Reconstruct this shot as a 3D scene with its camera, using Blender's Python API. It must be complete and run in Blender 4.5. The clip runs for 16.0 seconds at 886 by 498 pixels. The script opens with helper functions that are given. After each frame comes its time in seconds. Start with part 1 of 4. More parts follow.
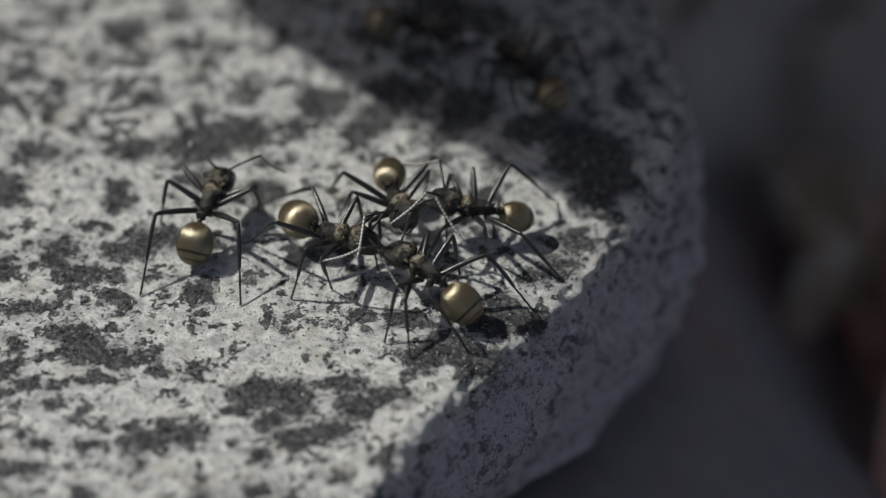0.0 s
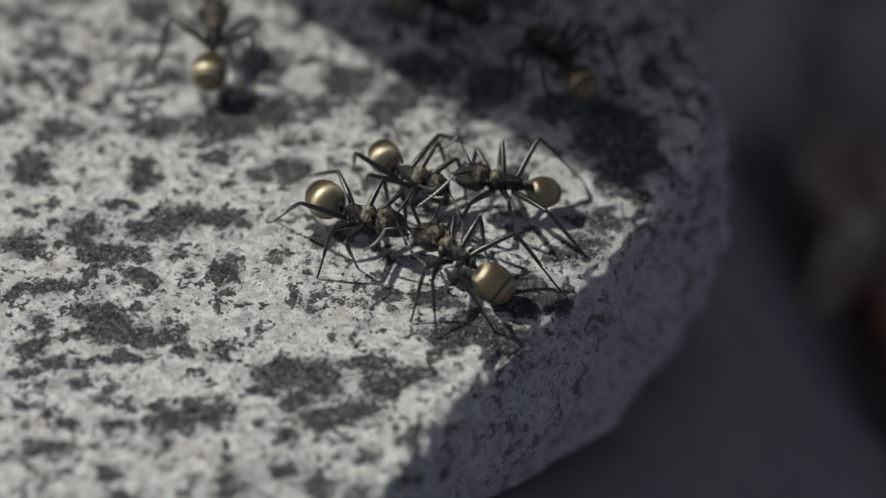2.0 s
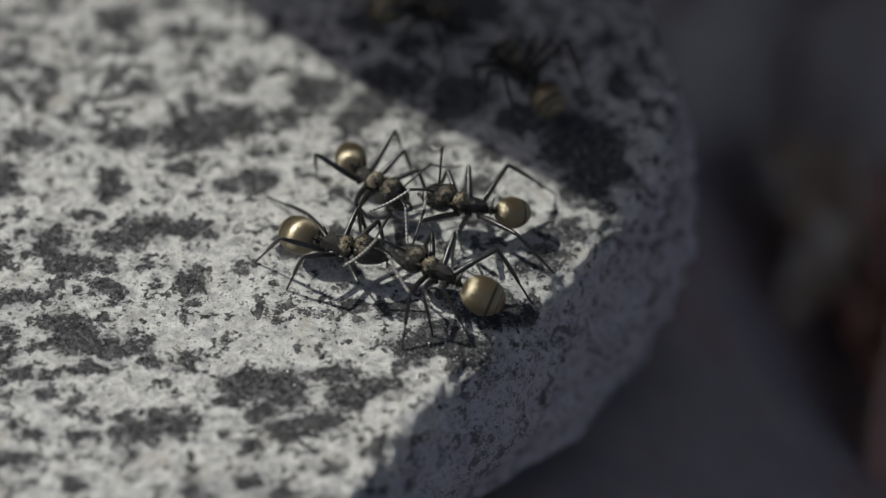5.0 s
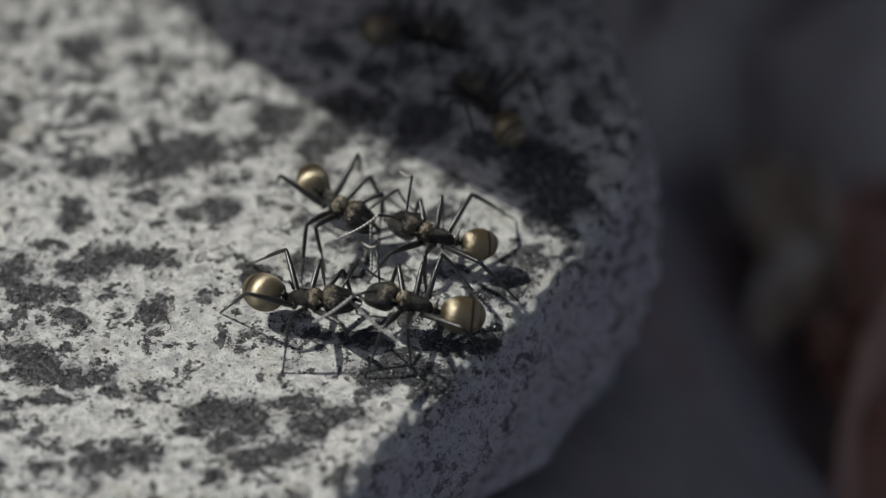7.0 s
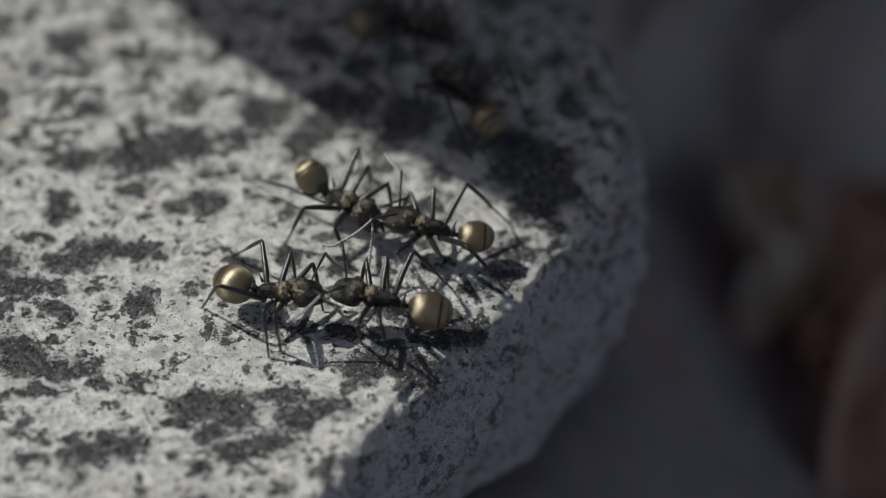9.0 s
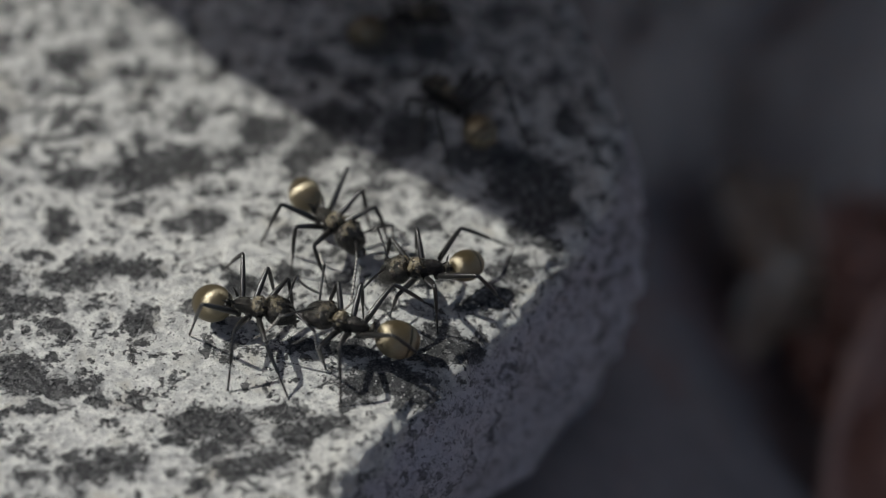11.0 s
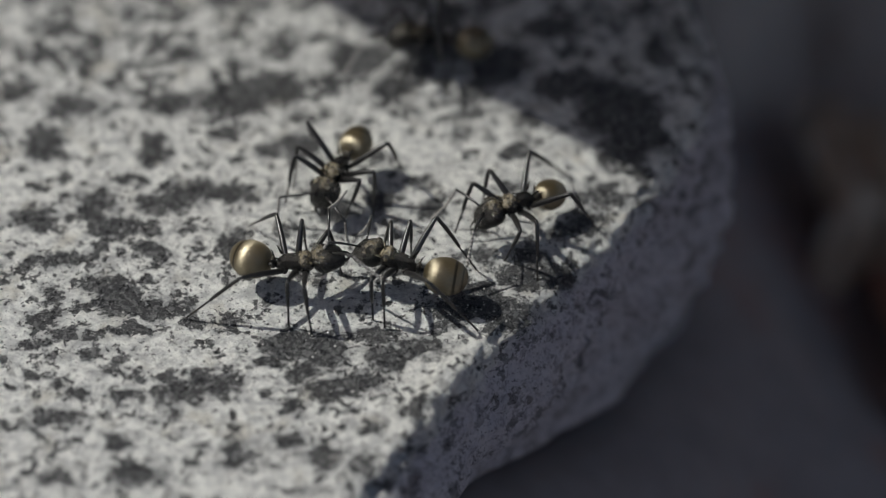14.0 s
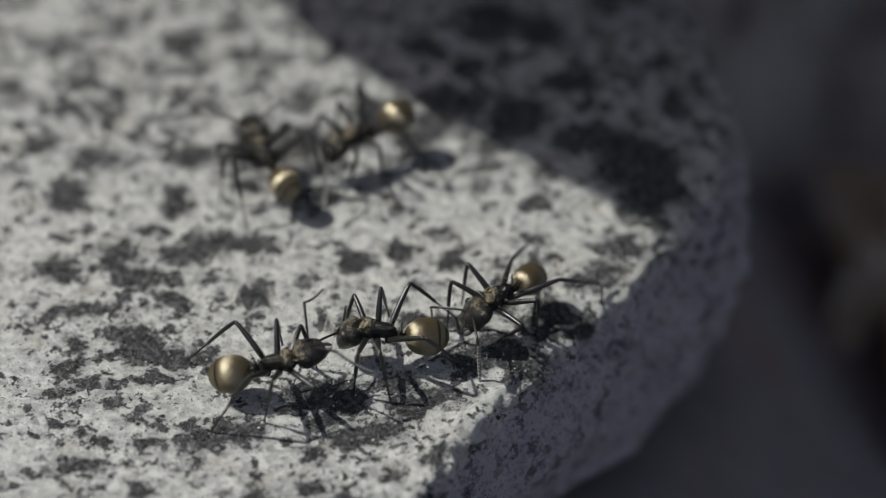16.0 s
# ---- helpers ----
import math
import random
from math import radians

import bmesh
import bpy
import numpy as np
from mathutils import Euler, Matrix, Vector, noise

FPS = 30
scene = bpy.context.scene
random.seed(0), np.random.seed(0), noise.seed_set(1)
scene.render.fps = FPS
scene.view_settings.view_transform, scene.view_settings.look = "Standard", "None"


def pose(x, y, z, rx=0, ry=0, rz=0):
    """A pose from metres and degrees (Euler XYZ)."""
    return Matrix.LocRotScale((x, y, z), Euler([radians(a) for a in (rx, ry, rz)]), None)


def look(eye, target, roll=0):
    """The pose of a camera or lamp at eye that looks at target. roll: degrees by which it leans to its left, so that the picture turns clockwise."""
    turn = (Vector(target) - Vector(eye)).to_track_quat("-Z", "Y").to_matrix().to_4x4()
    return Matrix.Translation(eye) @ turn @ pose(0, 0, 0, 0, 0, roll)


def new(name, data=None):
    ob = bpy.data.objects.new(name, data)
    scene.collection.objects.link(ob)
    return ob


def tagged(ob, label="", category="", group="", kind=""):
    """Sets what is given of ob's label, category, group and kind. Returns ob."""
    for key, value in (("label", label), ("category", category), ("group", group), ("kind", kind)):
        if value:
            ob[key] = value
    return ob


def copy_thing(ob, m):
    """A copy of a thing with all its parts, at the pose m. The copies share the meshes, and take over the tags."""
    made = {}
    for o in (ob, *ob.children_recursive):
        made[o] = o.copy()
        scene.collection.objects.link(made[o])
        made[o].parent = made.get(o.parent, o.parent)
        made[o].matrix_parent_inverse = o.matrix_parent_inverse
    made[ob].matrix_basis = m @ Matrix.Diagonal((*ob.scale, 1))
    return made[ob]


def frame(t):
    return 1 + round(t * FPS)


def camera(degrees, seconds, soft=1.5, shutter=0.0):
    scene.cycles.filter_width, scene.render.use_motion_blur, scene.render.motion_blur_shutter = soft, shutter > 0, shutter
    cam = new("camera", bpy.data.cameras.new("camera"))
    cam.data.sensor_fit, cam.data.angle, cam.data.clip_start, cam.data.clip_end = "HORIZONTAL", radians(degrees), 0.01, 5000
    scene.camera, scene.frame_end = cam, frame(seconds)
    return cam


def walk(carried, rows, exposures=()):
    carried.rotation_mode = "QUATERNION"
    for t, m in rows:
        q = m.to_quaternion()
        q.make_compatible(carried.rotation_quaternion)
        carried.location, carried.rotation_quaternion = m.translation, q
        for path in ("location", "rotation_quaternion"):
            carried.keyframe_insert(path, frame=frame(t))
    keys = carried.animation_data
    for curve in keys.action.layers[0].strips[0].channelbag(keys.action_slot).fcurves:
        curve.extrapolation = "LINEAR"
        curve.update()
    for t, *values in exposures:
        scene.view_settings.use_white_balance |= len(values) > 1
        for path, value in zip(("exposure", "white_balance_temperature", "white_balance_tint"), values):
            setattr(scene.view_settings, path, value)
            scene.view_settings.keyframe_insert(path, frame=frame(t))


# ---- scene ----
# A group of golden-tailed weaver ants on a block of granite, seen very near. MM turns millimetres into metres.
MM = 0.001

# ---- camera ----
cam = camera(16.0, 16.0, soft=1.1)
cam.data.dof.use_dof = True
cam.data.dof.focus_distance = 0.1858
cam.data.dof.aperture_fstop = 15.8


def aim(x, y, z, yaw, pitch, roll):
    """A camera at x, y, z (mm) that looks along yaw (clockwise from +y) and pitch (down), in degrees."""
    a, b = radians(yaw), radians(pitch)
    eye = Vector((x, y, z)) * MM
    return look(eye, eye + Vector((math.sin(a) * math.cos(b), math.cos(a) * math.cos(b), -math.sin(b))), roll)


walk(cam, [(row[0], aim(*row[1:])) for row in (
    (0, -0.00, -138.96, 129.58, -0.000, 43.000, 0.000),
    (0.5, -0.09, -138.93, 129.07, 0.193, 43.142, 0.164),
    (1, -0.47, -138.91, 128.86, 0.248, 43.316, 0.237),
    (1.5, -0.64, -138.71, 129.12, 0.046, 43.513, 0.112),
    (2, -0.91, -138.25, 129.83, -0.270, 43.582, -0.114),
    (2.5, -0.82, -138.17, 129.81, -0.640, 43.288, -0.317),
    (3, -0.93, -138.21, 130.05, -0.616, 43.251, -0.360),
    (3.5, -0.38, -138.39, 129.73, -0.753, 43.265, -0.490),
    (4, -0.19, -138.25, 130.30, -0.408, 43.556, -0.129),
    (6.5, 1.22, -137.74, 131.08, 0.466, 43.627, 0.165),
    (7, 1.49, -137.49, 131.50, 0.514, 43.403, 0.186),
    (7.5, 1.29, -137.47, 131.65, 0.637, 43.138, 0.354),
    (8, 1.57, -137.75, 131.34, 0.611, 42.951, 0.277),
    (8.5, 1.84, -138.16, 130.75, 0.674, 43.236, 0.304),
    (11, 1.84, -138.59, 131.31, 0.744, 42.943, 0.315),
    (11.5, 1.78, -139.04, 131.39, 0.600, 43.272, 0.324),
    (12, 1.17, -139.45, 131.25, 0.385, 43.453, 0.228),
    (12.5, 1.11, -139.85, 131.24, 0.035, 43.488, 0.013),
    (13, 0.41, -140.28, 131.07, -0.139, 43.559, -0.053),
    (13.5, 0.68, -140.55, 131.06, -0.768, 43.678, -0.318),
    (14, 0.22, -140.89, 131.21, -0.868, 43.791, -0.330),
    (14.5, 0.21, -141.04, 131.86, -1.090, 43.736, -0.392),
    (15, 0.27, -140.86, 132.54, -1.164, 43.229, -0.504),
    (15.5, 0.02, -141.41, 132.62, -1.282, 42.613, -0.574),
    (16, -0.30, -142.92, 131.78, -1.120, 42.573, -0.471),
)])

# ---- light ----
SUN = Vector((-0.77, 0.22, 1.0)).normalized()
world = bpy.data.worlds.new("world")
scene.world = world
world.use_nodes = True
sky = world.node_tree.nodes.new("ShaderNodeTexSky")
sky.sky_type, sky.sun_disc = "NISHITA", False
sky.sun_elevation = math.asin(SUN.z)
sky.air_density, sky.dust_density, sky.ozone_density = 0.9, 2.6, 1.6
sky.sun_rotation = math.atan2(SUN.x, SUN.y)
background = world.node_tree.nodes["Background"]
background.inputs["Strength"].default_value = 0.116
world.node_tree.links.new(sky.outputs["Color"], background.inputs["Color"])
sun = new("sun", bpy.data.lights.new("sun", "SUN"))
sun.data.energy, sun.data.angle, sun.data.color = 3.8, radians(0.6), (0.99, 0.985, 0.93)
sun.matrix_world = look(SUN, (0, 0, 0))
scene.view_settings.exposure = 0.0


# ---- materials ----
class Nodes:
    """A short way to write node materials; coordinates are in millimetres of the object's own space."""

    def __init__(self, name):
        self.m = bpy.data.materials.new(name)
        self.m.use_nodes = True
        self.t = self.m.node_tree
        self.b = self.t.nodes["Principled BSDF"]
        self.co = self.vec("MULTIPLY", self.add("ShaderNodeTexCoord").outputs["Object"], (1000, 1000, 1000))

    def add(self, kind, **values):
        n = self.t.nodes.new(kind)
        for key, value in values.items():
            self.put(n.inputs[key.replace("_", " ")], value)
        return n

    def put(self, socket, value):
        if isinstance(value, bpy.types.NodeSocket):
            self.t.links.new(value, socket)
        else:
            socket.default_value = value

    def vec(self, op, a, b):
        n = self.add("ShaderNodeVectorMath")
        n.operation = op
        self.put(n.inputs[0], a)
        self.put(n.inputs[1], b)
        return n.outputs["Value" if op in ("LENGTH", "DISTANCE", "DOT_PRODUCT") else "Vector"]

    def math(self, op, a, b=0.0, clamp=False):
        n = self.add("ShaderNodeMath")
        n.operation, n.use_clamp = op, clamp
        self.put(n.inputs[0], a)
        self.put(n.inputs[1], b)
        return n.outputs[0]

    def noise(self, scale, detail=4.0, rough=0.55, distort=0.0, at=None):
        n = self.add("ShaderNodeTexNoise", Vector=at or self.co, Scale=scale, Detail=detail, Roughness=rough, Distortion=distort)
        return n.outputs["Fac"]

    def cells(self, scale, at=None, out="Distance"):
        return self.add("ShaderNodeTexVoronoi", Vector=at or self.co, Scale=scale).outputs[out]

    def step(self, value, low, high):
        n = self.add("ShaderNodeMapRange", Value=value)
        n.interpolation_type = "SMOOTHSTEP"
        n.inputs["From Min"].default_value, n.inputs["From Max"].default_value = low, high
        return n.outputs["Result"]

    def mix(self, f, a, b):
        n = self.add("ShaderNodeMix")
        n.data_type = "RGBA"
        self.put(n.inputs[0], f)
        self.put(n.inputs[6], a if isinstance(a, bpy.types.NodeSocket) else (*a, 1))
        self.put(n.inputs[7], b if isinstance(b, bpy.types.NodeSocket) else (*b, 1))
        return n.outputs[2]

    def bump(self, height, depth, strength=1.0, over=None):
        """depth in millimetres"""
        n = self.add("ShaderNodeBump", Height=height, Strength=strength, Distance=depth * MM)
        if over:
            self.put(n.inputs["Normal"], over)
        self.t.links.new(n.outputs[0], self.b.inputs["Normal"])

    def done(self, colour, rough, **more):
        self.put(self.b.inputs["Base Color"], colour if isinstance(colour, bpy.types.NodeSocket) else (*colour, 1))
        self.put(self.b.inputs["Roughness"], rough)
        for key, value in more.items():
            self.put(self.b.inputs[key.replace("_", " ")], value)
        return self.m


# dark biotite patches in the granite, those at the back also painting in shade: x, y, half length, half width (mm)
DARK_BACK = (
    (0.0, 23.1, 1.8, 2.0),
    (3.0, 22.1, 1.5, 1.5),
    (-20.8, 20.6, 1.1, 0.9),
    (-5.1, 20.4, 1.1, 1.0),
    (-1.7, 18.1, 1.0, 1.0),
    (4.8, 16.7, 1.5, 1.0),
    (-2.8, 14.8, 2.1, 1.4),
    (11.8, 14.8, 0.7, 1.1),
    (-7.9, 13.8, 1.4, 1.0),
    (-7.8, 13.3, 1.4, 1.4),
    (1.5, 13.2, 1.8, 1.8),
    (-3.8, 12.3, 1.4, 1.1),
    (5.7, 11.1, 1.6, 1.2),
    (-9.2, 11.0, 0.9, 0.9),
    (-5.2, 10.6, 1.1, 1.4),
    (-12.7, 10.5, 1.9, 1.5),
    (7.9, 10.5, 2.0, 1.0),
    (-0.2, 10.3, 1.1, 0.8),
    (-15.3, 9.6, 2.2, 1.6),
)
DARK_MIDDLE = (
    (-18.9, 8.9, 1.1, 0.9),
    (9.2, 8.4, 2.3, 2.2),
    (-15.7, 6.3, 0.8, 0.7),
    (10.0, 5.8, 1.9, 1.3),
    (-26.9, 5.4, 1.1, 1.2),
    (-11.0, 5.2, 1.1, 1.1),
    (-20.0, 4.9, 0.8, 1.4),
    (2.6, 4.7, 0.8, 0.6),
    (-21.3, 1.9, 1.1, 0.5),
    (-15.0, 1.0, 1.0, 0.7),
    (-17.1, 0.9, 1.7, 0.8),
    (-5.7, 0.3, 0.8, 0.7),
    (-19.1, -0.1, 1.7, 0.9),
    (-23.2, -0.1, 0.9, 1.2),
    (-2.7, -0.7, 0.8, 0.7),
    (-8.4, -0.7, 0.9, 0.8),
    (-26.7, -1.6, 1.2, 0.8),
    (-21.8, -2.2, 1.3, 0.8),
    (-19.6, -2.4, 0.6, 0.5),
)
DARK_FRONT = (
    (-14.4, -3.6, 0.7, 1.1),
    (-19.6, -4.4, 0.9, 0.6),
    (3.4, -4.9, 1.1, 0.8),
    (-24.6, -5.0, 1.1, 0.6),
    (-18.8, -5.0, 0.6, 0.4),
    (-26.5, -5.1, 0.5, 0.4),
    (-19.4, -6.8, 0.6, 0.4),
    (-21.9, -7.1, 1.4, 0.9),
    (-25.0, -8.1, 0.5, 0.8),
    (-20.8, -8.8, 1.7, 1.0),
    (-17.3, -9.1, 0.8, 0.6),
    (-22.7, -9.1, 0.9, 0.5),
    (-18.9, -9.5, 0.9, 0.7),
    (-25.3, -10.1, 0.9, 0.6),
    (-16.6, -10.3, 0.5, 0.4),
    (-14.3, -10.4, 0.5, 0.8),
    (-20.2, -11.1, 1.2, 0.4),
    (-24.2, -11.5, 0.9, 0.5),
    (-5.9, -11.5, 1.3, 0.7),
)
DARK_NEAR = (
    (-10.9, -12.0, 1.4, 1.1),
    (-25.7, -12.2, 0.7, 0.4),
    (-3.6, -12.4, 0.7, 0.8),
    (-8.6, -12.5, 1.2, 1.2),
    (-5.0, -13.4, 1.2, 1.0),
    (-11.8, -13.6, 0.7, 0.5),
    (-9.8, -14.4, 1.0, 0.7),
    (-17.7, -14.6, 0.5, 0.4),
    (-15.7, -14.8, 0.9, 0.6),
    (-6.6, -15.2, 1.2, 0.8),
    (-14.3, -15.4, 1.0, 0.8),
    (-8.5, -15.7, 1.0, 0.7),
    (-16.9, -16.1, 1.2, 0.9),
    (-10.4, -17.2, 0.7, 0.6),
    (-3.3, -17.6, 0.7, 0.8),
    (-23.8, -18.1, 1.3, 0.6),
    (-20.1, -19.9, 0.8, 0.6),
    (-19.0, -22.3, 1.4, 0.8),
    (-23.4, -22.6, 0.9, 0.6),
)
# on the rim: dark mica, with some shade around the ants painted in
DARK_RIM = (
    (0.4, -8.7, 2.6, 0.9),
    (-2.1, -6.2, 1.2, 0.7),
    (3.2, -6.3, 1.5, 0.8),
    (-4.8, -5.7, 0.9, 0.5),
    (-1.4, -9.6, 1.0, 1.0),
    (2.0, -9.6, 1.1, 0.7),
    (4.7, -5.8, 1.2, 0.6),
    (5.6, -2.4, 1.1, 0.6),
    (7.5, -1.3, 0.9, 0.6),
    (10.4, 2.8, 0.8, 0.6),
    (9.0, 4.5, 1.2, 0.7),
    (3.2, -7.2, 0.7, 0.5),
    (0.2, -7.7, 0.8, 0.6),
    (6.7, 0.5, 0.8, 0.4),
    (-2.8, -5.8, 0.7, 0.4),
)
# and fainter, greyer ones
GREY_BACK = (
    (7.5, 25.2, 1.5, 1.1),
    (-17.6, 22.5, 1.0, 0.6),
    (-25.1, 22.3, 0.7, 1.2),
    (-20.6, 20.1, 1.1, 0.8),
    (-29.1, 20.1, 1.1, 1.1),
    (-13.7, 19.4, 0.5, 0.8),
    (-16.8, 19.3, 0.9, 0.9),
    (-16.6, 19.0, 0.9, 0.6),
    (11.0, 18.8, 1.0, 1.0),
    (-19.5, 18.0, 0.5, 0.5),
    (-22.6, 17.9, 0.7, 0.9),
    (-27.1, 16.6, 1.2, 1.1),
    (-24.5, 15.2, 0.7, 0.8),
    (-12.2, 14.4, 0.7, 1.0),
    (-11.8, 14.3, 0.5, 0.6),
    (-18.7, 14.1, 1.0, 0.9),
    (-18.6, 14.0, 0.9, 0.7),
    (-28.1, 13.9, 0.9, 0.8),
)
GREY_MIDDLE = (
    (-24.7, 13.7, 0.9, 1.1),
    (-15.2, 13.2, 0.9, 0.6),
    (-22.2, 12.7, 0.7, 0.5),
    (-22.8, 11.3, 0.6, 0.8),
    (-28.6, 10.8, 0.6, 1.0),
    (-24.7, 8.9, 2.0, 1.1),
    (-0.2, 8.3, 0.9, 0.5),
    (-0.9, 6.3, 0.6, 0.5),
    (-12.8, 4.9, 0.6, 0.6),
    (-16.1, 4.0, 0.2, 0.3),
    (-25.2, 0.5, 0.7, 0.5),
    (-13.6, 0.2, 0.7, 0.6),
    (-17.2, -2.4, 0.7, 0.4),
    (-16.6, -3.8, 0.4, 0.4),
    (-22.7, -5.2, 0.7, 0.3),
    (-9.2, -6.8, 0.5, 0.5),
    (-14.7, -6.9, 0.3, 0.3),
    (-12.4, -9.7, 0.3, 0.2),
)
GREY_FRONT = (
    (-16.0, -10.6, 0.5, 0.3),
    (-22.2, -11.6, 0.8, 0.5),
    (-2.1, -12.4, 0.6, 0.6),
    (-22.4, -13.0, 0.8, 0.5),
    (-24.3, -13.2, 0.5, 0.3),
    (-20.6, -14.3, 0.7, 0.4),
    (-19.4, -14.9, 0.5, 0.4),
    (-22.7, -16.1, 0.8, 0.5),
    (-19.8, -16.4, 0.8, 0.5),
    (-17.1, -17.9, 0.6, 0.5),
    (-5.8, -18.7, 0.8, 0.7),
    (-25.0, -18.8, 0.6, 0.5),
    (-10.3, -19.6, 1.0, 0.8),
    (-22.7, -20.1, 0.6, 0.4),
    (-8.3, -20.9, 1.0, 0.9),
    (-13.1, -20.9, 1.1, 0.9),
    (-6.0, -21.7, 0.8, 0.6),
)
GREY_RIM = (
    (8.2, 0.9, 1.5, 1.1),
    (6.3, -2.2, 1.4, 1.0),
    (3.7, -6.8, 1.4, 0.7),
    (-1.7, -6.4, 1.3, 0.7),
    (0.2, -4.5, 1.1, 0.6),
    (9.2, 3.9, 1.0, 0.7),
    (-4.5, -2.5, 0.7, 0.4),
    (2.2, 1.4, 0.9, 0.5),
    (-3.3, 1.9, 0.8, 0.5),
    (-0.1, -8.7, 1.1, 0.6),
    (10.5, 1.8, 0.7, 0.6),
)



def granite():
    n = Nodes("granite")
    wob = n.add("ShaderNodeTexNoise", Vector=n.co, Scale=0.75, Detail=6.0, Roughness=0.7).outputs["Color"]
    bent = n.vec("ADD", n.co, n.vec("MULTIPLY", n.vec("SUBTRACT", wob, (0.5, 0.5, 0.5)), (3.4, 3.4, 0.0)))

    def patches(rows):
        near = None
        for x, y, a, b in rows:
            d = n.vec("LENGTH", n.vec("MULTIPLY", n.vec("SUBTRACT", bent, (x, y, 0)), (1 / a, 1 / b, 0.25)), (0, 0, 0))
            near = d if near is None else n.math("MINIMUM", near, d)
        return near

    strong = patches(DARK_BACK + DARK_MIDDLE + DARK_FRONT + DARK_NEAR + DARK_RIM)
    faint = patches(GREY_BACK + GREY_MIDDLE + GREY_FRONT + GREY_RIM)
    ragged = n.math("MULTIPLY", n.math("SUBTRACT", n.noise(2.4, 5.0, 0.7), 0.5), 1.5)
    core = n.math("MAXIMUM", n.step(n.math("ADD", strong, ragged), 1.5, 0.6), n.math("MULTIPLY", n.step(n.math("ADD", faint, ragged), 1.5, 0.4), 0.7))
    # how thick the dark grains lie: in the patches, and thinly scattered between them
    big = n.noise(0.42, 3.0, 0.55, 0.4)
    mid = n.noise(1.0, 5.0, 0.62, 0.3)
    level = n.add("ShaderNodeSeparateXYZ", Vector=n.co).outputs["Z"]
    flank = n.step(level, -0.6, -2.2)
    dens = n.math("ADD", n.math("MULTIPLY", big, 0.45), n.math("MULTIPLY", mid, 0.55))
    stray = n.math("MULTIPLY", n.step(dens, 0.49, 0.66), n.math("ADD", 0.72, n.math("MULTIPLY", flank, 0.1)))
    # grains thicken towards the back, which paints some of the shade into the colour
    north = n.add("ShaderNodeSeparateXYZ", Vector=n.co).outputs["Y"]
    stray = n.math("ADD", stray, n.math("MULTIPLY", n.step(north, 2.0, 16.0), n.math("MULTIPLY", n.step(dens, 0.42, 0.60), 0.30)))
    share = n.math("ADD", n.math("MAXIMUM", n.math("MULTIPLY", core, 0.97), stray), 0.035)
    rag = n.add("ShaderNodeTexNoise", Vector=n.co, Scale=3.0, Detail=5.0, Roughness=0.7).outputs["Color"]
    torn = n.vec("ADD", n.co, n.vec("MULTIPLY", n.vec("SUBTRACT", rag, (0.5, 0.5, 0.5)), (1.0, 1.0, 1.0)))
    coarse = n.add("ShaderNodeTexVoronoi", Vector=torn, Scale=1.75)
    small = n.add("ShaderNodeTexVoronoi", Vector=torn, Scale=4.2)
    r1 = n.add("ShaderNodeSeparateColor", Color=coarse.outputs["Color"]).outputs[0]
    r2 = n.add("ShaderNodeSeparateColor", Color=small.outputs["Color"])
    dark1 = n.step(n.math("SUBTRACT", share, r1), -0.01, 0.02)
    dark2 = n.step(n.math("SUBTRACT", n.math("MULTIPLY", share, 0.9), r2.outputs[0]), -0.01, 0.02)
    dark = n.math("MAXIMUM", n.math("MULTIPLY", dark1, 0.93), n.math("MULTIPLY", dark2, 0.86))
    facet = r2.outputs[1]
    # pale feldspar, clouded grey near the dark grains
    pale = n.mix(n.step(n.noise(1.3, 5.0, 0.62), 0.30, 0.62), (0.50, 0.505, 0.49), (0.93, 0.93, 0.88))
    cloud = n.step(n.noise(0.8, 4.0, 0.6, 0.3), 0.50, 0.70)
    pale = n.mix(n.math("MULTIPLY", cloud, 0.6), pale, (0.36, 0.365, 0.37))
    pale = n.mix(n.math("MULTIPLY", n.step(strong, 1.8, 0.6), 0.72), pale, (0.22, 0.222, 0.228))
    pale = n.mix(n.math("MULTIPLY", n.step(faint, 2.0, 0.6), 0.5), pale, (0.30, 0.305, 0.31))
    pale = n.mix(n.math("MULTIPLY", n.step(n.noise(13.0, 3.0, 0.7), 0.50, 0.66), 0.30), pale, (0.24, 0.242, 0.24))
    warm = n.mix(n.math("MULTIPLY", n.step(n.noise(0.35, 3.0), 0.56, 0.72), 0.6), pale, (0.55, 0.52, 0.44))
    black = n.mix(n.step(n.noise(6.5, 4.0, 0.75), 0.44, 0.66), (0.013, 0.014, 0.016), (0.085, 0.085, 0.09))
    black = n.mix(n.math("MULTIPLY", n.step(facet, 0.78, 0.84), 0.55), black, (0.30, 0.30, 0.295))
    # side face paler and violet: its skylight is put into the colour
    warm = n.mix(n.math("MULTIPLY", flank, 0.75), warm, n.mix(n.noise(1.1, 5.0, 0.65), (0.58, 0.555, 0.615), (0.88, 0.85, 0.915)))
    # small bright cells painted on the dark grains as glints
    tiny = n.add("ShaderNodeSeparateColor", Color=n.cells(11.0, torn, "Color")).outputs[0]
    black = n.mix(n.math("MULTIPLY", n.step(tiny, 0.90, 0.93), 0.5), black, (0.55, 0.55, 0.53))
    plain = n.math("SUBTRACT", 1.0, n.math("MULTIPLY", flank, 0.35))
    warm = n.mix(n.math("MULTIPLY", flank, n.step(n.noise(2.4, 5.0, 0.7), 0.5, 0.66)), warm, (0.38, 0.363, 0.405))
